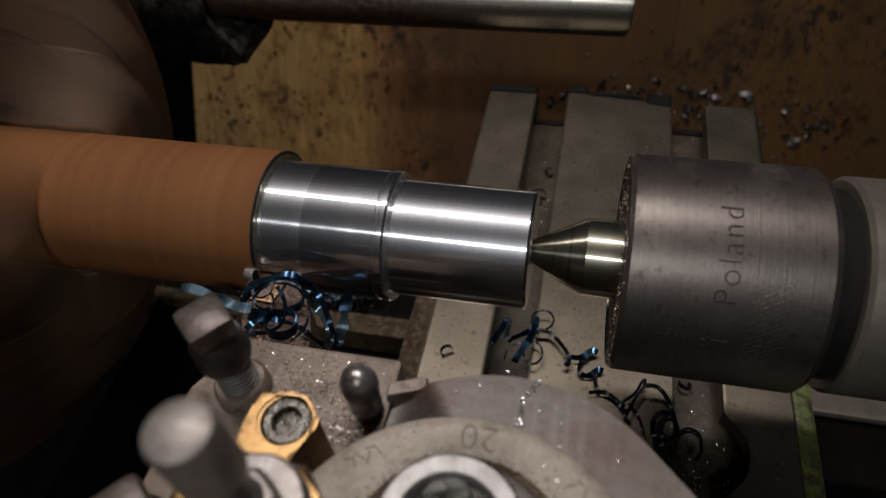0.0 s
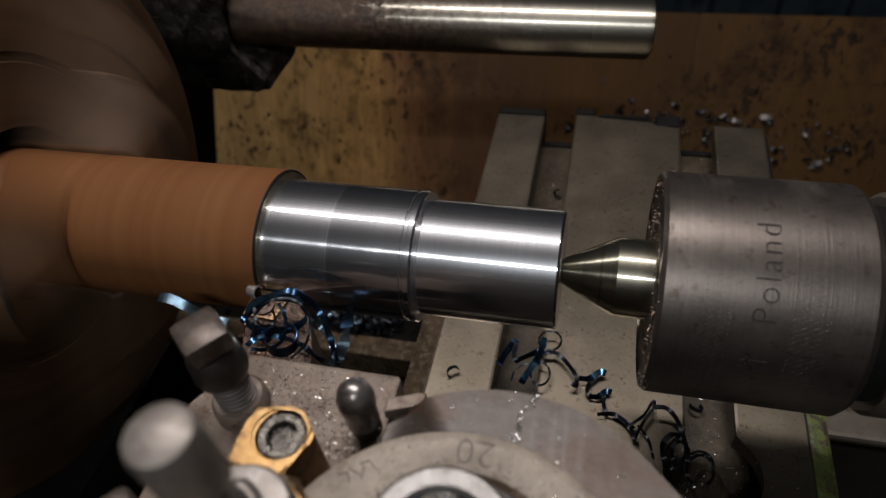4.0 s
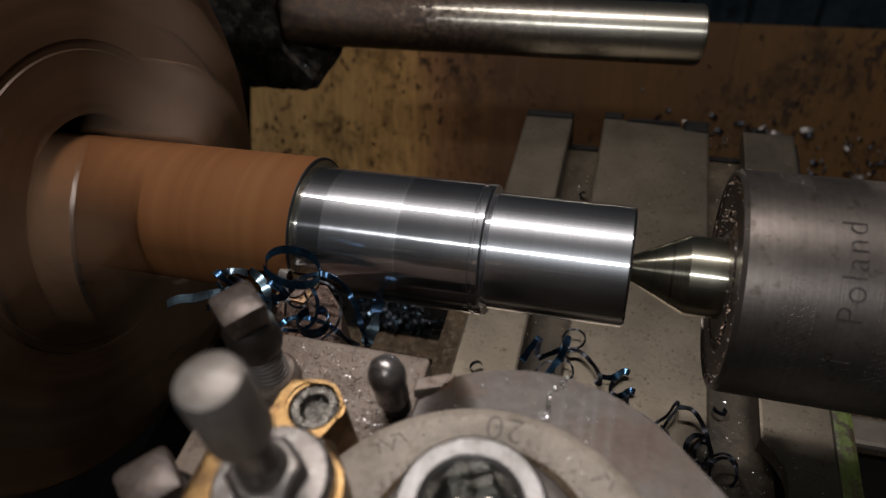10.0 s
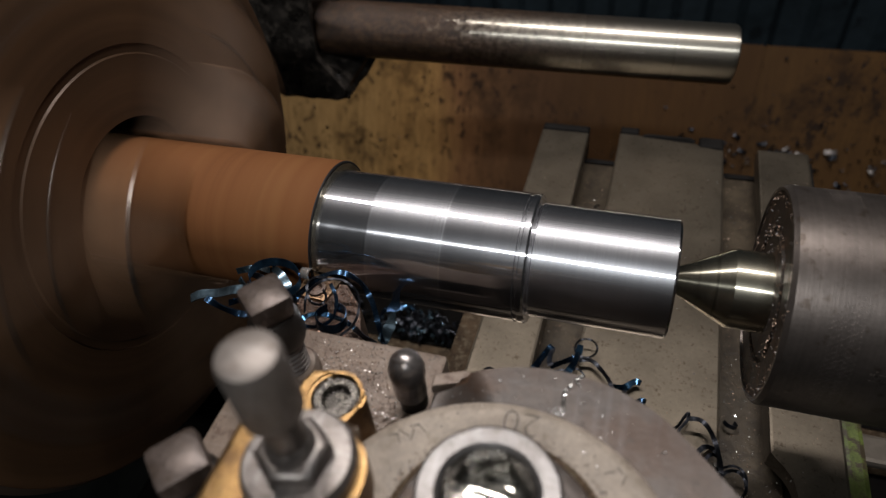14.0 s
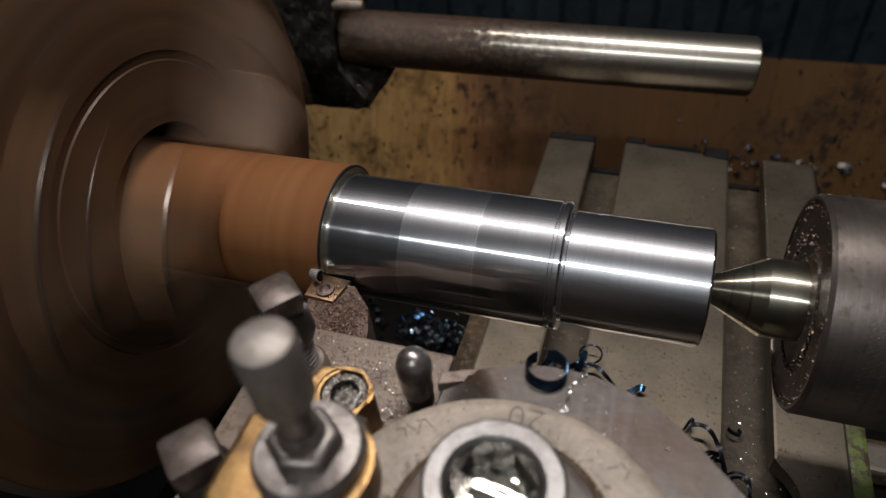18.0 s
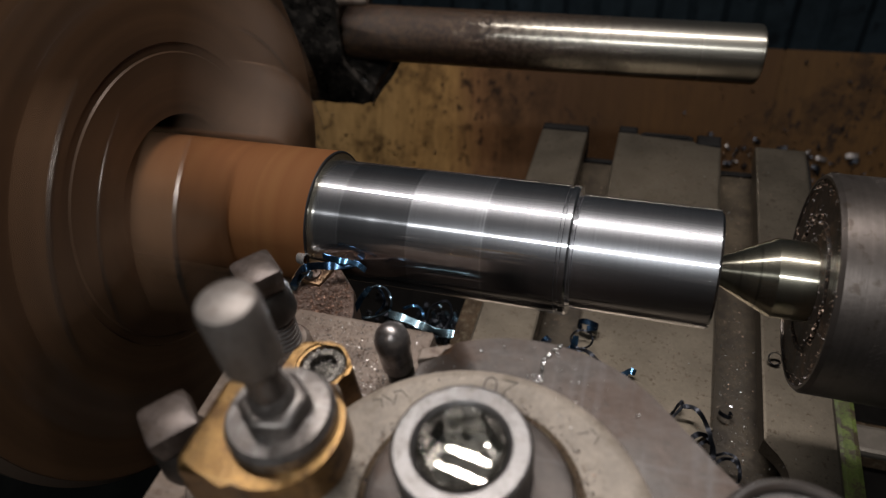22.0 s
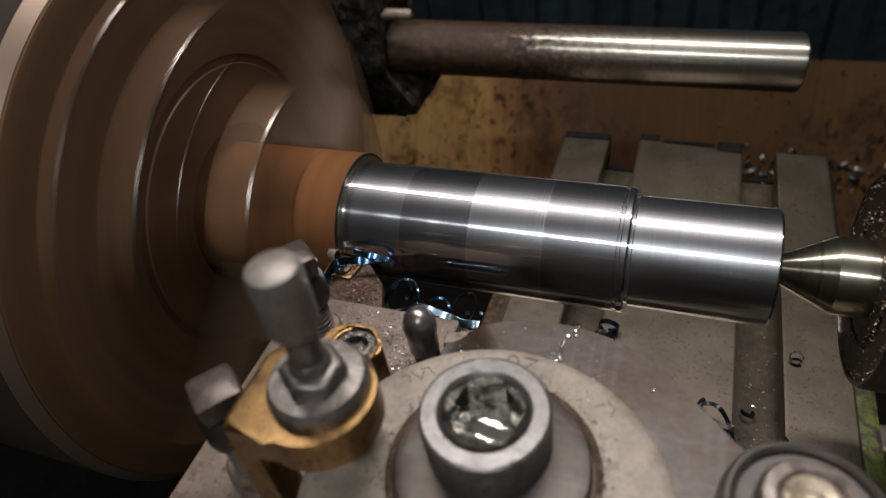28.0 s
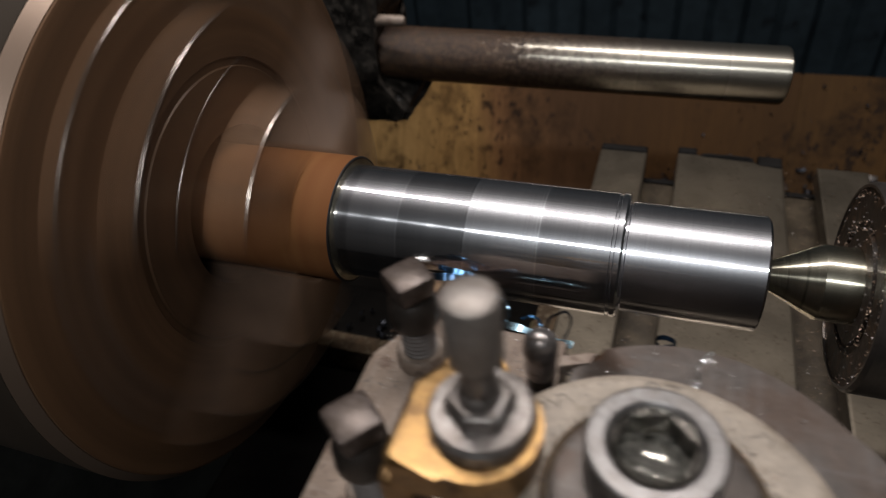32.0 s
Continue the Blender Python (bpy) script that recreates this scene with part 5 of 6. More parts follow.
def swarf():
    """Curled chips: those lying on the cross slide, and the tangle at the tool."""
    z = -0.0953

    def lying(bm, material):
        ob = rider(part("curled_chip", bm, material, None))
        tagged(smooth(ob, 60), "blue-tempered curled steel chip on the cross slide" if material in (SWARF_BLUE, SWARF_NAVY) else "dark curled steel chip on the cross slide", "metal chip", "chips on the cross slide")

    for path, width, m in (([(-0.0175, 0.0236, -0.0913), (-0.0147, 0.0313, -0.0913), (-0.0119, 0.0369, -0.0913)], 0.0025, SWARF_NAVY),
                           ([(-0.0116, 0.0366, -0.0913), (-0.0120, 0.0298, -0.0913), (-0.0106, 0.0266, -0.0913)], 0.002, SWARF_DARK),
                           ([(-0.0111, 0.0269, -0.0923), (-0.0061, 0.0304, -0.0923), (-0.0014, 0.0339, -0.0923)], 0.002, SWARF_NAVY),
                           ([(-0.0002, 0.0387, -0.0893), (-0.0006, 0.0325, -0.0893), (-0.0022, 0.0265, -0.0893), (-0.0048, 0.0205, -0.0893), (-0.0068, 0.0149, -0.0893)], 0.0024, SWARF_BLUE),
                           ([(0.0070, 0.0383, -0.0893), (0.0063, 0.0351, -0.0893), (0.0040, 0.0329, -0.0893), (0.0010, 0.0327, -0.0893), (-0.0015, 0.0344, -0.0893), (-0.0023, 0.0375, -0.0893), (-0.0012, 0.0406, -0.0893), (0.0015, 0.0423, -0.0893), (0.0046, 0.0419, -0.0893), (0.0066, 0.0396, -0.0893), (0.0068, 0.0364, -0.0893), (0.0051, 0.0336, -0.0893)], 0.0007, SWARF_DARK),
                           ([(0.0038, 0.0192, -0.0903), (0.0022, 0.0166, -0.0903), (-0.0003, 0.0159, -0.0903), (-0.0025, 0.0176, -0.0903), (-0.0037, 0.0208, -0.0903), (-0.0032, 0.0242, -0.0903), (-0.0012, 0.0264, -0.0903), (0.0013, 0.0264, -0.0903), (0.0034, 0.0241, -0.0903), (0.0040, 0.0207, -0.0903), (0.0030, 0.0175, -0.0903), (0.0008, 0.0159, -0.0903)], 0.0007, SWARF_DARK),
                           ([(-0.0112, 0.0171, -0.0923), (-0.0107, 0.0213, -0.0923), (-0.0078, 0.0255, -0.0923), (-0.0010, 0.0273, -0.0923)], 0.0006, SWARF_DARK),
                           ([(0.0003, 0.0314, -0.0903), (0.0053, 0.0323, -0.0903), (0.0104, 0.0281, -0.0903), (0.0143, 0.0228, -0.0903), (0.0150, 0.0181, -0.0903), (0.0129, 0.0190, -0.0903)], 0.0015, SWARF_DARK),
                           ([(0.0156, 0.0223, -0.0913), (0.0200, 0.0229, -0.0913), (0.0237, 0.0266, -0.0913), (0.0262, 0.0262, -0.0913)], 0.0022, SWARF_BLUE),
                           ([(0.0232, 0.0263, -0.0923), (0.0202, 0.0217, -0.0923), (0.0194, 0.0175, -0.0923), (0.0218, 0.0153, -0.0923)], 0.0014, SWARF_DARK),
                           ([(0.0202, 0.0151, -0.0923), (0.0239, 0.0158, -0.0923), (0.0266, 0.0186, -0.0923), (0.0290, 0.0186, -0.0923)], 0.002, SWARF_NAVY),
                           ([(0.0260, 0.0169, -0.0923), (0.0263, 0.0124, -0.0923), (0.0276, 0.0088, -0.0923)], 0.0013, SWARF_DARK),
                           ([(0.0240, 0.0079, -0.0923), (0.0297, 0.0090, -0.0923), (0.0341, 0.0071, -0.0923), (0.0380, 0.0042, -0.0923)], 0.0015, SWARF_DARK),
                           ([(0.0315, 0.0083, -0.0923), (0.0359, 0.0050, -0.0923), (0.0376, 0.0020, -0.0923), (0.0385, -0.0006, -0.0923)], 0.0016, SWARF_DARK),
                           ([(0.0361, 0.0040, -0.0903), (0.0411, 0.0091, -0.0903), (0.0437, 0.0143, -0.0903), (0.0451, 0.0161, -0.0903), (0.0447, 0.0130, -0.0903), (0.0417, 0.0075, -0.0903), (0.0392, 0.0015, -0.0903), (0.0385, -0.0012, -0.0903)], 0.001, SWARF_DARK),
                           ([(0.0394, 0.0057, -0.0923), (0.0426, 0.0020, -0.0923), (0.0441, -0.0014, -0.0923), (0.0447, -0.0049, -0.0923)], 0.0008, SWARF_DARK),
                           ([(0.0449, 0.0118, -0.0873), (0.0488, 0.0121, -0.0873), (0.0519, 0.0095, -0.0873), (0.0544, 0.0041, -0.0873), (0.0561, -0.0025, -0.0873), (0.0566, -0.0085, -0.0873)], 0.0015, SWARF_DARK),
                           ([(0.0566, -0.0041, -0.0913), (0.0550, -0.0073, -0.0913), (0.0526, -0.0090, -0.0913), (0.0501, -0.0084, -0.0913), (0.0485, -0.0059, -0.0913), (0.0483, -0.0021, -0.0913), (0.0496, 0.0014, -0.0913), (0.0520, 0.0036, -0.0913), (0.0545, 0.0034, -0.0913), (0.0564, 0.0011, -0.0913), (0.0569, -0.0025, -0.0913), (0.0558, -0.0062, -0.0913), (0.0536, -0.0086, -0.0913), (0.0511, -0.0089, -0.0913)], 0.0017, SWARF_DARK),
                           ([(0.0548, -0.0069, -0.0933), (0.0532, -0.0065, -0.0933), (0.0521, -0.0047, -0.0933), (0.0519, -0.0021, -0.0933), (0.0527, 0.0004, -0.0933), (0.0543, 0.0020, -0.0933), (0.0560, 0.0021, -0.0933), (0.0574, 0.0007, -0.0933), (0.0578, -0.0017, -0.0933), (0.0573, -0.0043, -0.0933), (0.0560, -0.0063, -0.0933), (0.0543, -0.0069, -0.0933)], 0.0012, SWARF_DARK),
                           ([(0.0590, 0.0005, -0.0993), (0.0631, 0.0027, -0.0993), (0.0665, 0.0015, -0.0993), (0.0679, -0.0020, -0.0993), (0.0674, -0.0068, -0.0993)], 0.0008, SWARF_DARK),
                           ([(0.0620, -0.0073, -0.1073), (0.0604, -0.0056, -0.1073), (0.0596, -0.0029, -0.1073), (0.0600, 0.0003, -0.1073), (0.0614, 0.0031, -0.1073), (0.0635, 0.0049, -0.1073), (0.0659, 0.0054, -0.1073), (0.0679, 0.0044, -0.1073), (0.0692, 0.0021, -0.1073), (0.0694, -0.0009, -0.1073), (0.0686, -0.0039, -0.1073), (0.0668, -0.0063, -0.1073)], 0.0012, SWARF_DARK)):
        lying(band(path, width * 1.22), m)
    lying(ring_chip((-0.0360, 0.0180, z + 0.0026), 0.0027, 75, 30, 0.0016, 230), SWARF_DARK)
    lying(ring_chip((0.0650, 0.0300, z - 0.0185), 0.0028, 35, 150, 0.0018, 260), SWARF_DARK)
    lying(ring_chip((0.0802, 0.0475, z + 0.0022), 0.0027, 40, 0, 0.0018, 330), SWARF_DARK)
    lying(ring_chip((-0.0100, 0.1350, z - 0.0180), 0.0040, 60, 10, 0.0030, 300), SWARF_BLUE)
    lying(ring_chip((-0.0065, 0.1550, z - 0.0190), 0.0026, 50, 80, 0.0016, 280), SWARF_DARK)
    rnd = random.Random(8)
    bm = bmesh.new()
    for k in range(900):
        x, y = rnd.uniform(0.050, 0.084), rnd.gauss(-0.010, 0.014)
        if (x - 0.0665) ** 2 + (y + 0.0068) ** 2 < 0.018 ** 2 or 0.058 < x < 0.075:
            crumb(bm, (x, y, z - 0.0205), rnd.choice((0.0003, 0.0005, 0.0009)), rnd)
    for k in range(330):
        crumb(bm, (rnd.uniform(-0.046, 0.1), rnd.uniform(-0.03, 0.18), z + 0.0002), rnd.choice((0.0003, 0.0004, 0.0007)), rnd)
    for k in range(90):
        crumb(bm, (rnd.choice((rnd.uniform(-0.018, -0.002), rnd.uniform(0.059, 0.075))), rnd.uniform(0.0, 0.18), z - 0.0212), rnd.choice((0.0005, 0.0008, 0.0016)), rnd)
    for k in range(120):
        crumb(bm, (rnd.gauss(0.0665, 0.0045), rnd.uniform(-0.03, 0.10), z - 0.0212), rnd.choice((0.0004, 0.0006, 0.0009)), rnd)
    tagged(rider(part("slide_chips", bm, SWARF_BRIGHT, None)), "small bright chips on the cross slide", "metal chips", kind="stuff")
    bm = bmesh.new()
    for k in range(2600):
        crumb(bm, (rnd.uniform(-0.046, 0.1), rnd.uniform(-0.06, 0.195), z + 0.0001), rnd.choice((0.0003, 0.0004, 0.0006, 0.0009)), rnd)
    for k in range(700):
        crumb(bm, (rnd.choice((rnd.uniform(-0.0185, -0.0015), rnd.uniform(0.0585, 0.0745))), rnd.uniform(-0.03, 0.18), z - 0.0213), rnd.choice((0.0005, 0.0008, 0.0013)), rnd)
    tagged(rider(part("slide_dust", bm, CRUMB, None)), "fine brown rust crumbs on the cross slide", "metal chips", kind="stuff")
    bm = bmesh.new()
    for k in range(150):
        far = k % 6 == 0
        at = Vector((rnd.uniform(-0.235, -0.165) if far else rnd.gauss(-0.130, 0.012), min(0.118, max(0.091, rnd.gauss(0.100, 0.006 if not far else 0.010))), -0.1835 + rnd.uniform(0, 0.003 if far else 0.007)))
        if at.x > -0.096:
            continue
        join(bm, ring_chip(at, rnd.uniform(0.0015, 0.0036), rnd.uniform(0, 90), rnd.uniform(0, 360), 0.0024, rnd.uniform(90, 260)))
    tagged(smooth(part("chip_heap", bm, SWARF_DARK, None), 60), "heap of small dark curled chips on the rear bed way", "metal chips", kind="stuff")
    bm = bmesh.new()
    for k in range(60):
        at = Vector((rnd.gauss(-0.129, 0.012), min(0.116, max(0.091, rnd.gauss(0.100, 0.006))), -0.182 + rnd.uniform(0, 0.007)))
        if at.x < -0.096:
            join(bm, ring_chip(at, rnd.uniform(0.0012, 0.0026), rnd.uniform(0, 90), rnd.uniform(0, 360), 0.0022, rnd.uniform(60, 150)))
    tagged(smooth(part("pale_chip_heap", bm, SWARF_LIGHT, None), 60), "small pale blue chips on the rear bed way", "metal chips", kind="stuff")
    rnd = random.Random(15)
    for k in range(4):
        x = -0.092 - 0.013 * k
        ch = part("thin_chip", strand([(x, 0.103, -0.1835), (x + 0.002, 0.098, -0.182), (x - 0.001, 0.095, -0.1835), (x + 0.001, 0.0905, -0.183)], 0.0008, k), SWARF_DARK, None)
        tagged(ch, "thin dark thread of swarf on the bed way", "metal chip", "thread chips on the way")
    # tangle that hangs at the tool until it is thrown off
    nest = thing("swarf_nest", (-0.066, -0.034, 0.004), "tangle of blue curled chips hanging on the tool", "swarf")
    k = 0
    for path, width, m in (([(-0.0767, -0.0345, 0.0040), (-0.0739, -0.0308, 0.0060), (-0.0691, -0.0279, 0.0090), (-0.0636, -0.0262, 0.0100), (-0.0579, -0.0270, 0.0080), (-0.0541, -0.0300, 0.0050), (-0.0512, -0.0340, 0.0020), (-0.0487, -0.0381, -0.0010), (-0.0478, -0.0395, -0.0030)], 0.0016, SWARF_NAVY),
                           ([(-0.0521, -0.0172, -0.0040), (-0.0501, -0.0227, -0.0020), (-0.0489, -0.0284, -0.0010)], 0.0036, SWARF_NAVY),
                           ([(-0.0489, -0.0284, -0.0010), (-0.0480, -0.0332, -0.0010), (-0.0481, -0.0366, -0.0010), (-0.0483, -0.0390, -0.0020)], 0.0034, SWARF_LIGHT),
                           ([(-0.0725, -0.0409, 0.0030), (-0.0695, -0.0384, 0.0040), (-0.0649, -0.0374, 0.0040), (-0.0597, -0.0376, 0.0030), (-0.0562, -0.0387, 0.0020)], 0.0014, SWARF_BLUE),
                           ([(-0.0562, -0.0387, 0.0020), (-0.0530, -0.0397, 0.0000), (-0.0501, -0.0399, -0.0020)], 0.0018, SWARF_DARK),
                           ([(-0.0708, -0.0388, 0.0050), (-0.0713, -0.0343, 0.0080), (-0.0679, -0.0304, 0.0100), (-0.0626, -0.0289, 0.0100), (-0.0581, -0.0301, 0.0080), (-0.0559, -0.0340, 0.0060), (-0.0561, -0.0387, 0.0040), (-0.0593, -0.0423, 0.0020)], 0.0007, SWARF_DARK),
                           ([(-0.0651, -0.0309, 0.0100), (-0.0626, -0.0338, 0.0080), (-0.0619, -0.0370, 0.0060), (-0.0632, -0.0395, 0.0040), (-0.0669, -0.0414, 0.0030), (-0.0709, -0.0417, 0.0030)], 0.0010, SWARF_NAVY),
                           ([(-0.0657, -0.0294, 0.0100), (-0.0700, -0.0293, 0.0100), (-0.0722, -0.0313, 0.0090), (-0.0713, -0.0343, 0.0080), (-0.0692, -0.0363, 0.0070), (-0.0668, -0.0355, 0.0060), (-0.0665, -0.0329, 0.0060), (-0.0686, -0.0303, 0.0060)], 0.0007, SWARF_DARK)):
        bm = band(path, width)
        smooth(part("chip", bm, m, nest), 60)
    far = thing("swarf_nest", (-0.0880, -0.0330, 0.006), "loose pale and dark chips tangled beside the clamping bolt", "swarf")
    for path, width, m in (([(-0.0847, -0.0286, 0.0100), (-0.0810, -0.0305, 0.0090), (-0.0779, -0.0333, 0.0080), (-0.0764, -0.0362, 0.0060), (-0.0770, -0.0385, 0.0040)], 0.0025, SWARF_LIGHT),
                           ([(-0.0960, -0.0307, 0.0080), (-0.0920, -0.0297, 0.0090), (-0.0889, -0.0287, 0.0090), (-0.0850, -0.0298, 0.0100)], 0.0020, SWARF_LIGHT),
                           ([(-0.0913, -0.0308, 0.0080), (-0.0877, -0.0315, 0.0080), (-0.0853, -0.0327, 0.0070), (-0.0838, -0.0359, 0.0060)], 0.0022, SWARF_DARK),
                           ([(-0.0945, -0.0324, 0.0070), (-0.0912, -0.0352, 0.0060), (-0.0893, -0.0383, 0.0040), (-0.0859, -0.0409, 0.0030)], 0.0020, SWARF_LIGHT),
                           ([(-0.0967, -0.0381, 0.0020), (-0.0919, -0.0372, 0.0040), (-0.0891, -0.0358, 0.0060)], 0.0018, SWARF_NAVY)):
        smooth(part("chip", band(path, width), m, far), 60)
    strip = thing("pale_chip", (0, 0, 0), "straight pale grey-blue strip of swarf by the tool", "metal chip")
    bm = ribbon([(0.0005 * k - 0.0100, 0.0006 * math.sin(0.16 * k), 0.0004 * math.sin(0.3 * k)) for k in range(41)], [(0, 0.90, 0.42)] * 41, 0.0026, 0.0002)
    smooth(part("strip", bm, SWARF_LIGHT, strip), 60)
    late = thing("swarf_nest", (-0.070, -0.030, 0.002), "small tangle of blue chips beside the tool", "swarf")
    for path, width, m in (([(-0.0773, -0.0333, 0.0000), (-0.0762, -0.0302, 0.0020), (-0.0738, -0.0285, 0.0030), (-0.0725, -0.0284, 0.0020)], 0.0021, SWARF_LIGHT),
                           ([(-0.0765, -0.0334, 0.0020), (-0.0760, -0.0294, 0.0040), (-0.0729, -0.0273, 0.0050), (-0.0677, -0.0260, 0.0050), (-0.0614, -0.0237, 0.0040), (-0.0604, -0.0203, 0.0030)], 0.0024, SWARF_NAVY),
                           ([(-0.0697, -0.0240, 0.0070), (-0.0646, -0.0239, 0.0060), (-0.0594, -0.0234, 0.0050), (-0.0564, -0.0237, 0.0030)], 0.0017, SWARF_BLUE),
                           ([(-0.0583, -0.0343, -0.0060), (-0.0556, -0.0311, -0.0010), (-0.0530, -0.0292, 0.0020)], 0.0017, SWARF_BLUE),
                           ([(-0.0530, -0.0292, 0.0020), (-0.0503, -0.0288, 0.0030), (-0.0477, -0.0290, 0.0020), (-0.0460, -0.0309, 0.0000), (-0.0467, -0.0324, -0.0030), (-0.0511, -0.0332, -0.0060), (-0.0557, -0.0338, -0.0070)], 0.0006, SWARF_LIGHT),
                           ([(-0.0516, -0.0282, 0.0020), (-0.0487, -0.0301, 0.0010), (-0.0485, -0.0314, -0.0020), (-0.0509, -0.0334, -0.0050)], 0.0007, SWARF_NAVY),
                           ([(-0.0346, -0.0334, -0.0040), (-0.0338, -0.0316, 0.0000), (-0.0313, -0.0307, 0.0020), (-0.0291, -0.0295, 0.0020), (-0.0277, -0.0303, 0.0000), (-0.0280, -0.0321, -0.0030), (-0.0297, -0.0358, -0.0060)], 0.0007, SWARF_DARK),
                           ([(-0.0422, -0.0316, -0.0020), (-0.0394, -0.0308, -0.0010), (-0.0372, -0.0306, -0.0020), (-0.0358, -0.0323, -0.0040)], 0.0008, SWARF_BLUE),
                           ([(-0.0467, -0.0329, -0.0040), (-0.0416, -0.0336, -0.0040), (-0.0358, -0.0351, -0.0040), (-0.0306, -0.0355, -0.0050), (-0.0263, -0.0346, -0.0060)], 0.0024, SWARF_BRIGHT_BLUE)):
        bm = band(path, width)
        smooth(part("chip", bm, m, late), 60)
    lone = thing("curled_chip", (-0.0005, -0.0600, 0.0268), "dark curled chip lying on the tool post", "metal chip")
    bm = ribbon([(-0.0007 + 0.0044 * math.cos(a), -0.0592 + 0.0040 * math.sin(a), 0.0283 + 0.0003 * math.sin(2 * a)) for a in [2.2 + k * 0.2 for k in range(30)]], [(0, 0.25, 0.97)] * 30, 0.0029)
    smooth(part("strip", bm, SWARF_NAVY, lone), 60)
    loop = thing("long_chip", (-0.0690, -0.0300, 0.0185), "long springy loop of blue tempered swarf", "swarf")
    pts = []
    for k in range(44):
        a = radians(-150 - 390 * k / 43)
        r = 1.0 + 0.10 * math.sin(2.3 * a)
        pts.append((-0.0690 + 0.0088 * r * math.cos(a), -0.0300 + 0.0024 * r * math.sin(a) - 0.0020 * k / 43, 0.0180 + 0.0029 * r * math.sin(a) - 0.0018 * k / 43))
    smooth(part("strip", ribbon(pts, [(0.05, 0.42, 0.90)] * 44, 0.0024, 0.0001), SWARF_BLUE, loop), 60)
    tail = [(-0.0765, -0.0335, 0.0130), (-0.0720, -0.0345, 0.0095), (-0.0765, -0.0350, 0.0070), (-0.0830, -0.0352, 0.0075), (-0.0885, -0.0345, 0.0100), (-0.0930, -0.0330, 0.0130)]
    smooth(part("tail", band(tail, 0.0020), SWARF_NAVY, loop, "dark trailing end of the chip"), 60)
    return nest, far, strip, late, lone, loop


# ---- build ----
setting()
splash_board()
rod_and_bracket()
CHUCK = chuck()
WORK, SKIN = workpiece()
live_centre()
cross_slide()
tool_post()
clamp_plate()
clamps()
cutting_tool()
NEST, FAR, STRIP, LATE, LONE, LOOP = swarf()


def travel(t):
    for (t0, d0), (t1, d1) in zip(TRAVEL, TRAVEL[1:]):
        if t0 <= t <= t1:
            return d0 + (d1 - d0) * (t - t0) / (t1 - t0)
    return TRAVEL[-1][1]


SPEED = 1980.0  # degrees a second
PHASE = 57.0


def turned_by(t):
    """The spindle's angle: it runs up a little as the cut comes to its end."""
    return PHASE + SPEED * min(t, 27.0) + 2400.0 * max(0.0, t - 27.0) + 35.0 * min(1.0, max(0.0, t - 27.0))


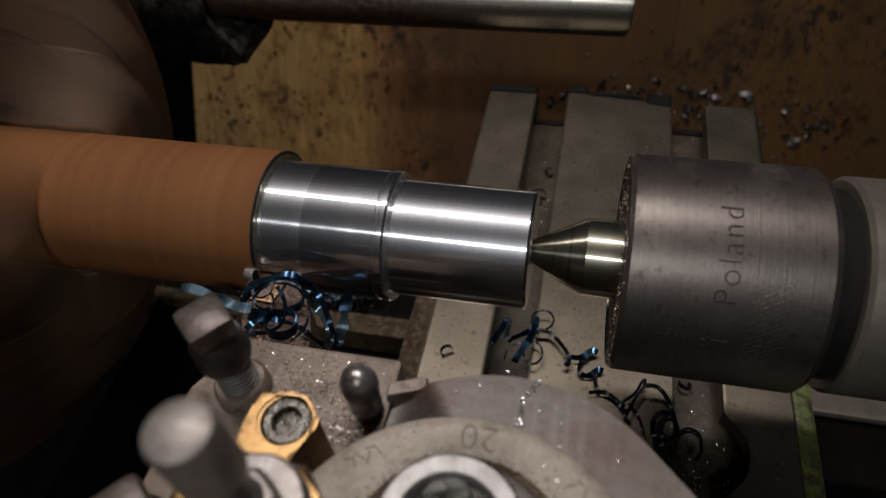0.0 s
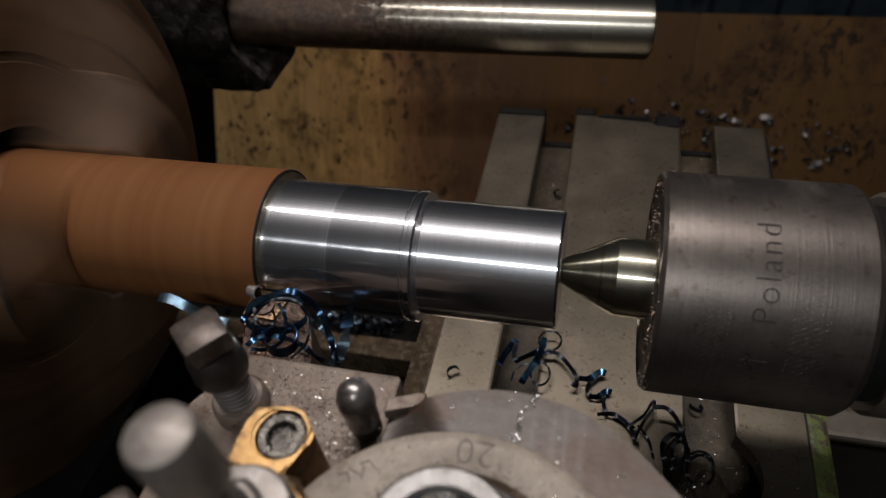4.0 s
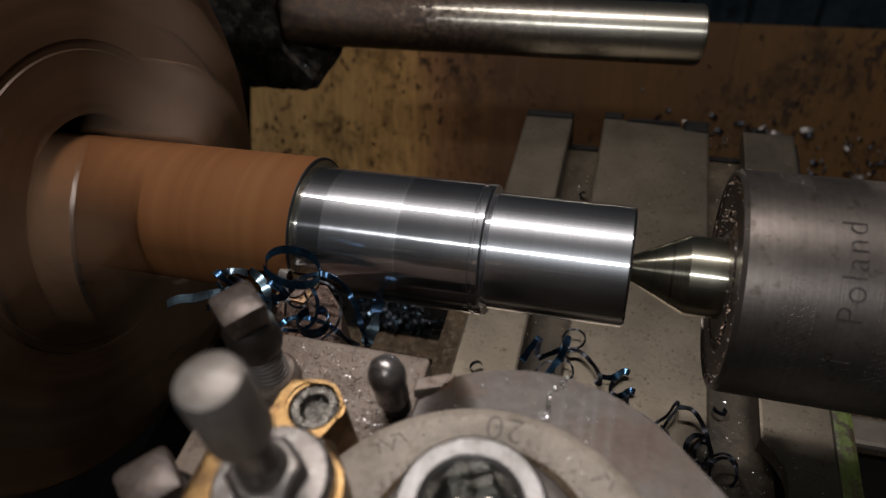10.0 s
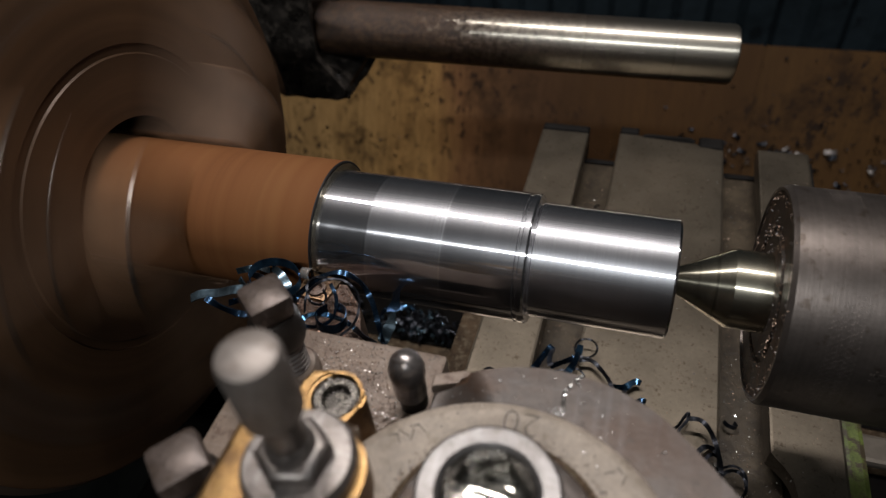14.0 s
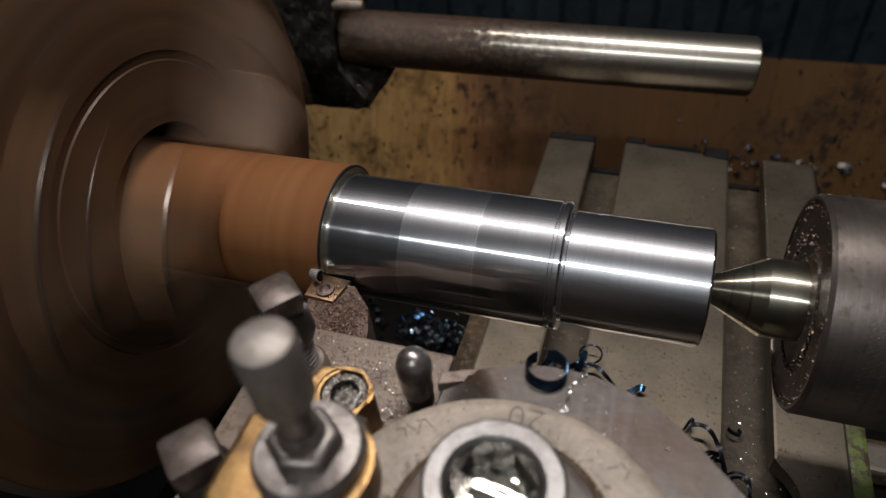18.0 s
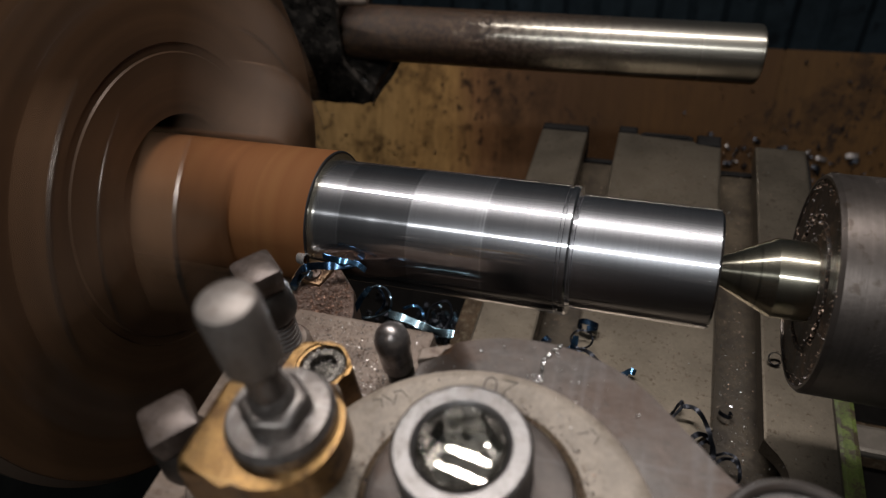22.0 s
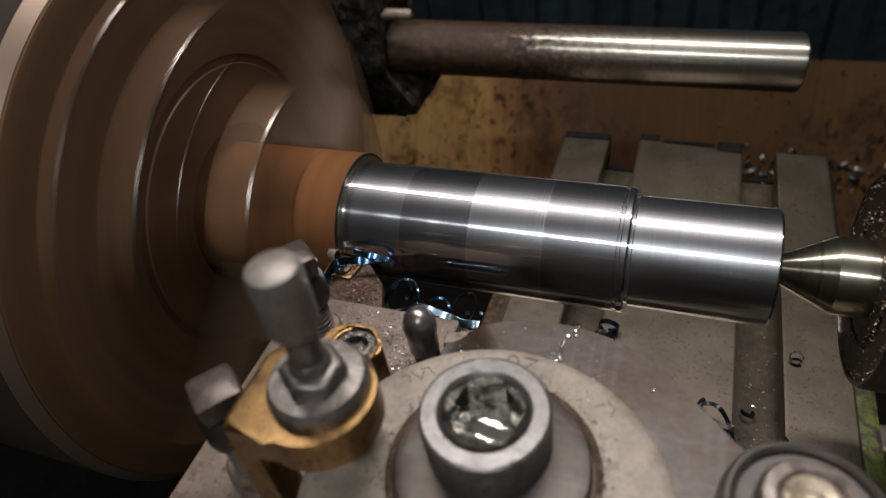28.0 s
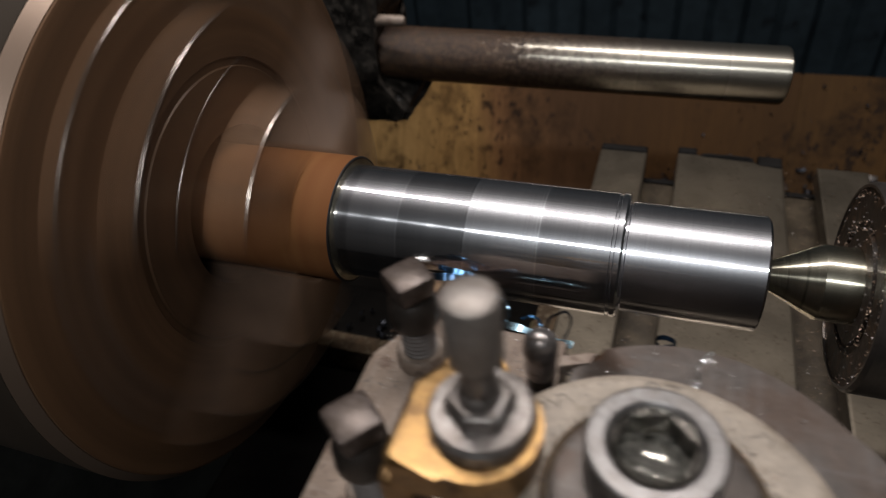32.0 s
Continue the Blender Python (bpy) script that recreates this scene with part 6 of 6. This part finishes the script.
def motions():
    for ob in RIDERS:
        p = ob.location.copy()
        walk(ob, [(t, Matrix.Translation(p + Vector((d, 0, 0)))) for t, d in TRAVEL])
    for ob in (CHUCK, WORK):
        p = ob.location.copy()
        walk(ob, [(k / FPS, pose(p.x, p.y, p.z, turned_by(k / FPS))) for k in range(int(32 * FPS) + 1)])
    # the skin is cut away: its end follows the tool until the carriage runs back
    cut = [(t, d) for t, d in TRAVEL if t <= 30.5]
    walk(SKIN, [(t, Matrix.Translation((d, 0, 0))) for t, d in cut] + [(32.0, Matrix.Translation((cut[-1][1], 0, 0)))])
    # the tangle rides on the tool, is caught by the bar and thrown off over the board
    def orbit(t, x, r, a):
        """Wound round the bar: from the tool's side down, behind and over it."""
        return (t, pose(x, -r * math.cos(radians(a)), -r * math.sin(radians(a)), a))

    p = NEST.location.copy()
    rows = [(t, Matrix.Translation(p + Vector((travel(t), 0, 0)))) for t in (0, 3.5, 5.5, 9, 12, 14.3)]
    rows += [orbit(t, x, r, a) for t, x, r, a in ((14.40, -0.090, 0.035, 15), (14.4333, -0.094, 0.037, 85), (14.4667, -0.098, 0.041, 160), (14.5, -0.101, 0.046, 232), (14.5333, -0.104, 0.052, 285))]
    rows += [(14.58, pose(-0.104, -0.004, 0.053, -75)), (14.62, pose(-0.107, 0.002, 0.060, -62)), (14.7, pose(-0.118, 0.085, 0.155, 5)),
             (14.9, pose(-0.18, 0.50, 0.22, 60)), (15.2, pose(-0.22, 0.76, -0.2, 100)), (15.4, pose(-0.22, 0.78, -0.57, 110)), (32.0, pose(-0.22, 0.78, -0.57, 110))]
    walk(NEST, rows)
    # chips caught at the tool spread out beside the bolt, and go with the tangle
    p = FAR.location.copy()
    rows = [(t, pose(p.x + travel(t) + 0.0235, p.y + 0.003, p.z - 0.012, 0, 20, 0)) for t in (0, 3.5, 4.4)] + [(t, Matrix.Translation(p + Vector((travel(t), 0, 0)))) for t in (4.8, 5.5, 9, 12, 14.3)]
    rows += [orbit(t, x, r, a) for t, x, r, a in ((14.3667, -0.108, 0.036, 20), (14.40, -0.110, 0.037, 90), (14.4333, -0.112, 0.039, 160), (14.4667, -0.113, 0.042, 225), (14.5, -0.114, 0.045, 275), (14.5333, -0.114, 0.050, 310))]
    rows += [(14.58, pose(-0.111, -0.006, 0.058, -40)), (14.62, pose(-0.113, 0.001, 0.066, -30)), (14.7, pose(-0.122, 0.085, 0.160, 25)),
             (14.9, pose(-0.20, 0.50, 0.23, 70)), (15.2, pose(-0.27, 0.74, -0.2, 100)), (15.4, pose(-0.27, 0.76, -0.58, 110)), (32.0, pose(-0.27, 0.76, -0.58, 110))]
    walk(FAR, rows)
    rows = [(0, -0.0804, -0.0370, 0.0100, 12, -2), (1, -0.0857, -0.0381, 0.0030, -5, 20), (2, -0.0831, -0.0369, 0.0090, 19, 1), (3, -0.0809, -0.0372, 0.0150, 27, -24), (3.5, -0.0812, -0.0372, 0.0145, 27, -22)]
    rows += [(t, -0.0984, -0.0367, 0.0050, -7, 22) for t in (4.8, 5.5, 9, 12, 14.3)]
    rows = [(t, pose(x + travel(t), y, z, 0, ry, rz)) for t, x, y, z, ry, rz in rows]
    rows += [orbit(t, x, r, a) for t, x, r, a in ((14.3667, -0.104, 0.034, 10), (14.40, -0.105, 0.034, 85), (14.4333, -0.106, 0.036, 160), (14.4667, -0.107, 0.038, 235), (14.5, -0.108, 0.042, 305), (14.5333, -0.108, 0.048, 330))]
    rows += [(14.58, pose(-0.103, -0.012, 0.052, -15)), (14.62, pose(-0.105, -0.006, 0.060, 5)), (14.7, pose(-0.112, 0.075, 0.165, 60)),
             (14.9, pose(-0.16, 0.52, 0.23, 100)), (15.2, pose(-0.18, 0.74, -0.2, 130)), (15.4, pose(-0.18, 0.75, -0.597, 140)), (32.0, pose(-0.18, 0.75, -0.597, 140))]
    walk(STRIP, rows)
    # a long chip uncurls beside the bolt, springs up over the tool and goes with the tangle
    p = LOOP.location.copy()

    def held(t, dx, dy, dz, *turn):
        return (t, pose(p.x + travel(t) + dx, p.y + dy, p.z + dz, *turn))

    rows = [held(t, 0.002, -0.001, -0.0105, 0, 5, 20) for t in (0, 3.5, 4.4)] + [held(t, -0.0135, -0.005, -0.0100, 0, 15, 20) for t in (4.9, 5.5, 7.2)] + [held(7.6, -0.003, -0.001, 0.0, 0, 5, 10)] + [held(t, 0, 0, 0) for t in (8.0, 9.5, 11.0)]
    rows += [held(11.4, -0.006, -0.001, -0.002, 0, -8, 6)] + [held(t, -0.0118, -0.0035, -0.0045, 0, -10, 8) for t in (12.0, 13.0, 14.3)]
    rows += [orbit(t, x, r, a) for t, x, r, a in ((14.3667, -0.098, 0.036, 20), (14.40, -0.102, 0.037, 90), (14.4333, -0.106, 0.039, 165), (14.4667, -0.109, 0.042, 240), (14.5, -0.111, 0.045, 315), (14.5333, -0.113, 0.050, 388), (14.5667, -0.115, 0.055, 450))]
    rows += [(14.6, pose(-0.135, 0.06, -0.03, 520)), (14.7, pose(-0.165, 0.24, 0.10, 560)),
             (14.9, pose(-0.20, 0.52, 0.22, 600)), (15.2, pose(-0.25, 0.74, -0.2, 640)), (15.4, pose(-0.25, 0.75, -0.588, 650)), (32.0, pose(-0.25, 0.75, -0.588, 650))]
    walk(LOOP, rows)
    # another tangle lies among the chips on the way and is caught up to the tool
    p = LATE.location.copy()
    rows = [(t, pose(-0.150, 0.104, -0.1800)) for t in (0, 19.7)]
    rows += [(20.0, Matrix.Translation(p + Vector((travel(20.0), 0, 0))))] + [(t, Matrix.Translation(p + Vector((x, 0, 0)))) for t, x in TRAVEL if t > 20.5]
    walk(LATE, rows)
    # a loose chip hangs in the tangle, drops on the tool post and later slides off
    p = LONE.location.copy()
    hung = Vector((-0.062, -0.040, 0.004))
    rows = [(t, Matrix.Translation(hung + Vector((travel(t), 0, 0)))) for t in (0, 3.5, 5.5, 9, 12, 14.4)]
    rows += [(14.5, pose(-0.085, -0.075, 0.040, 60)), (14.6, pose(-0.074, -0.098, 0.068, 40)), (14.7, pose(-0.060, -0.062, 0.040, 20)), (14.82, Matrix.Translation(p + Vector((travel(14.82), 0, 0))))]
    rows += [(t, Matrix.Translation(p + Vector((x, 0, 0)))) for t, x in TRAVEL if 15 < t < 21.2]
    rows += [(21.5, Matrix.Translation(p + Vector((travel(21.5), 0.004, 0.002)))), (21.7, pose(p.x + travel(21.7) + 0.004, 0.045, -0.09, -60))]
    rows += [(t, pose(p.x + x + 0.004, 0.045, -0.0905, -80)) for t, x in TRAVEL if t > 22]
    walk(LONE, rows)


motions()
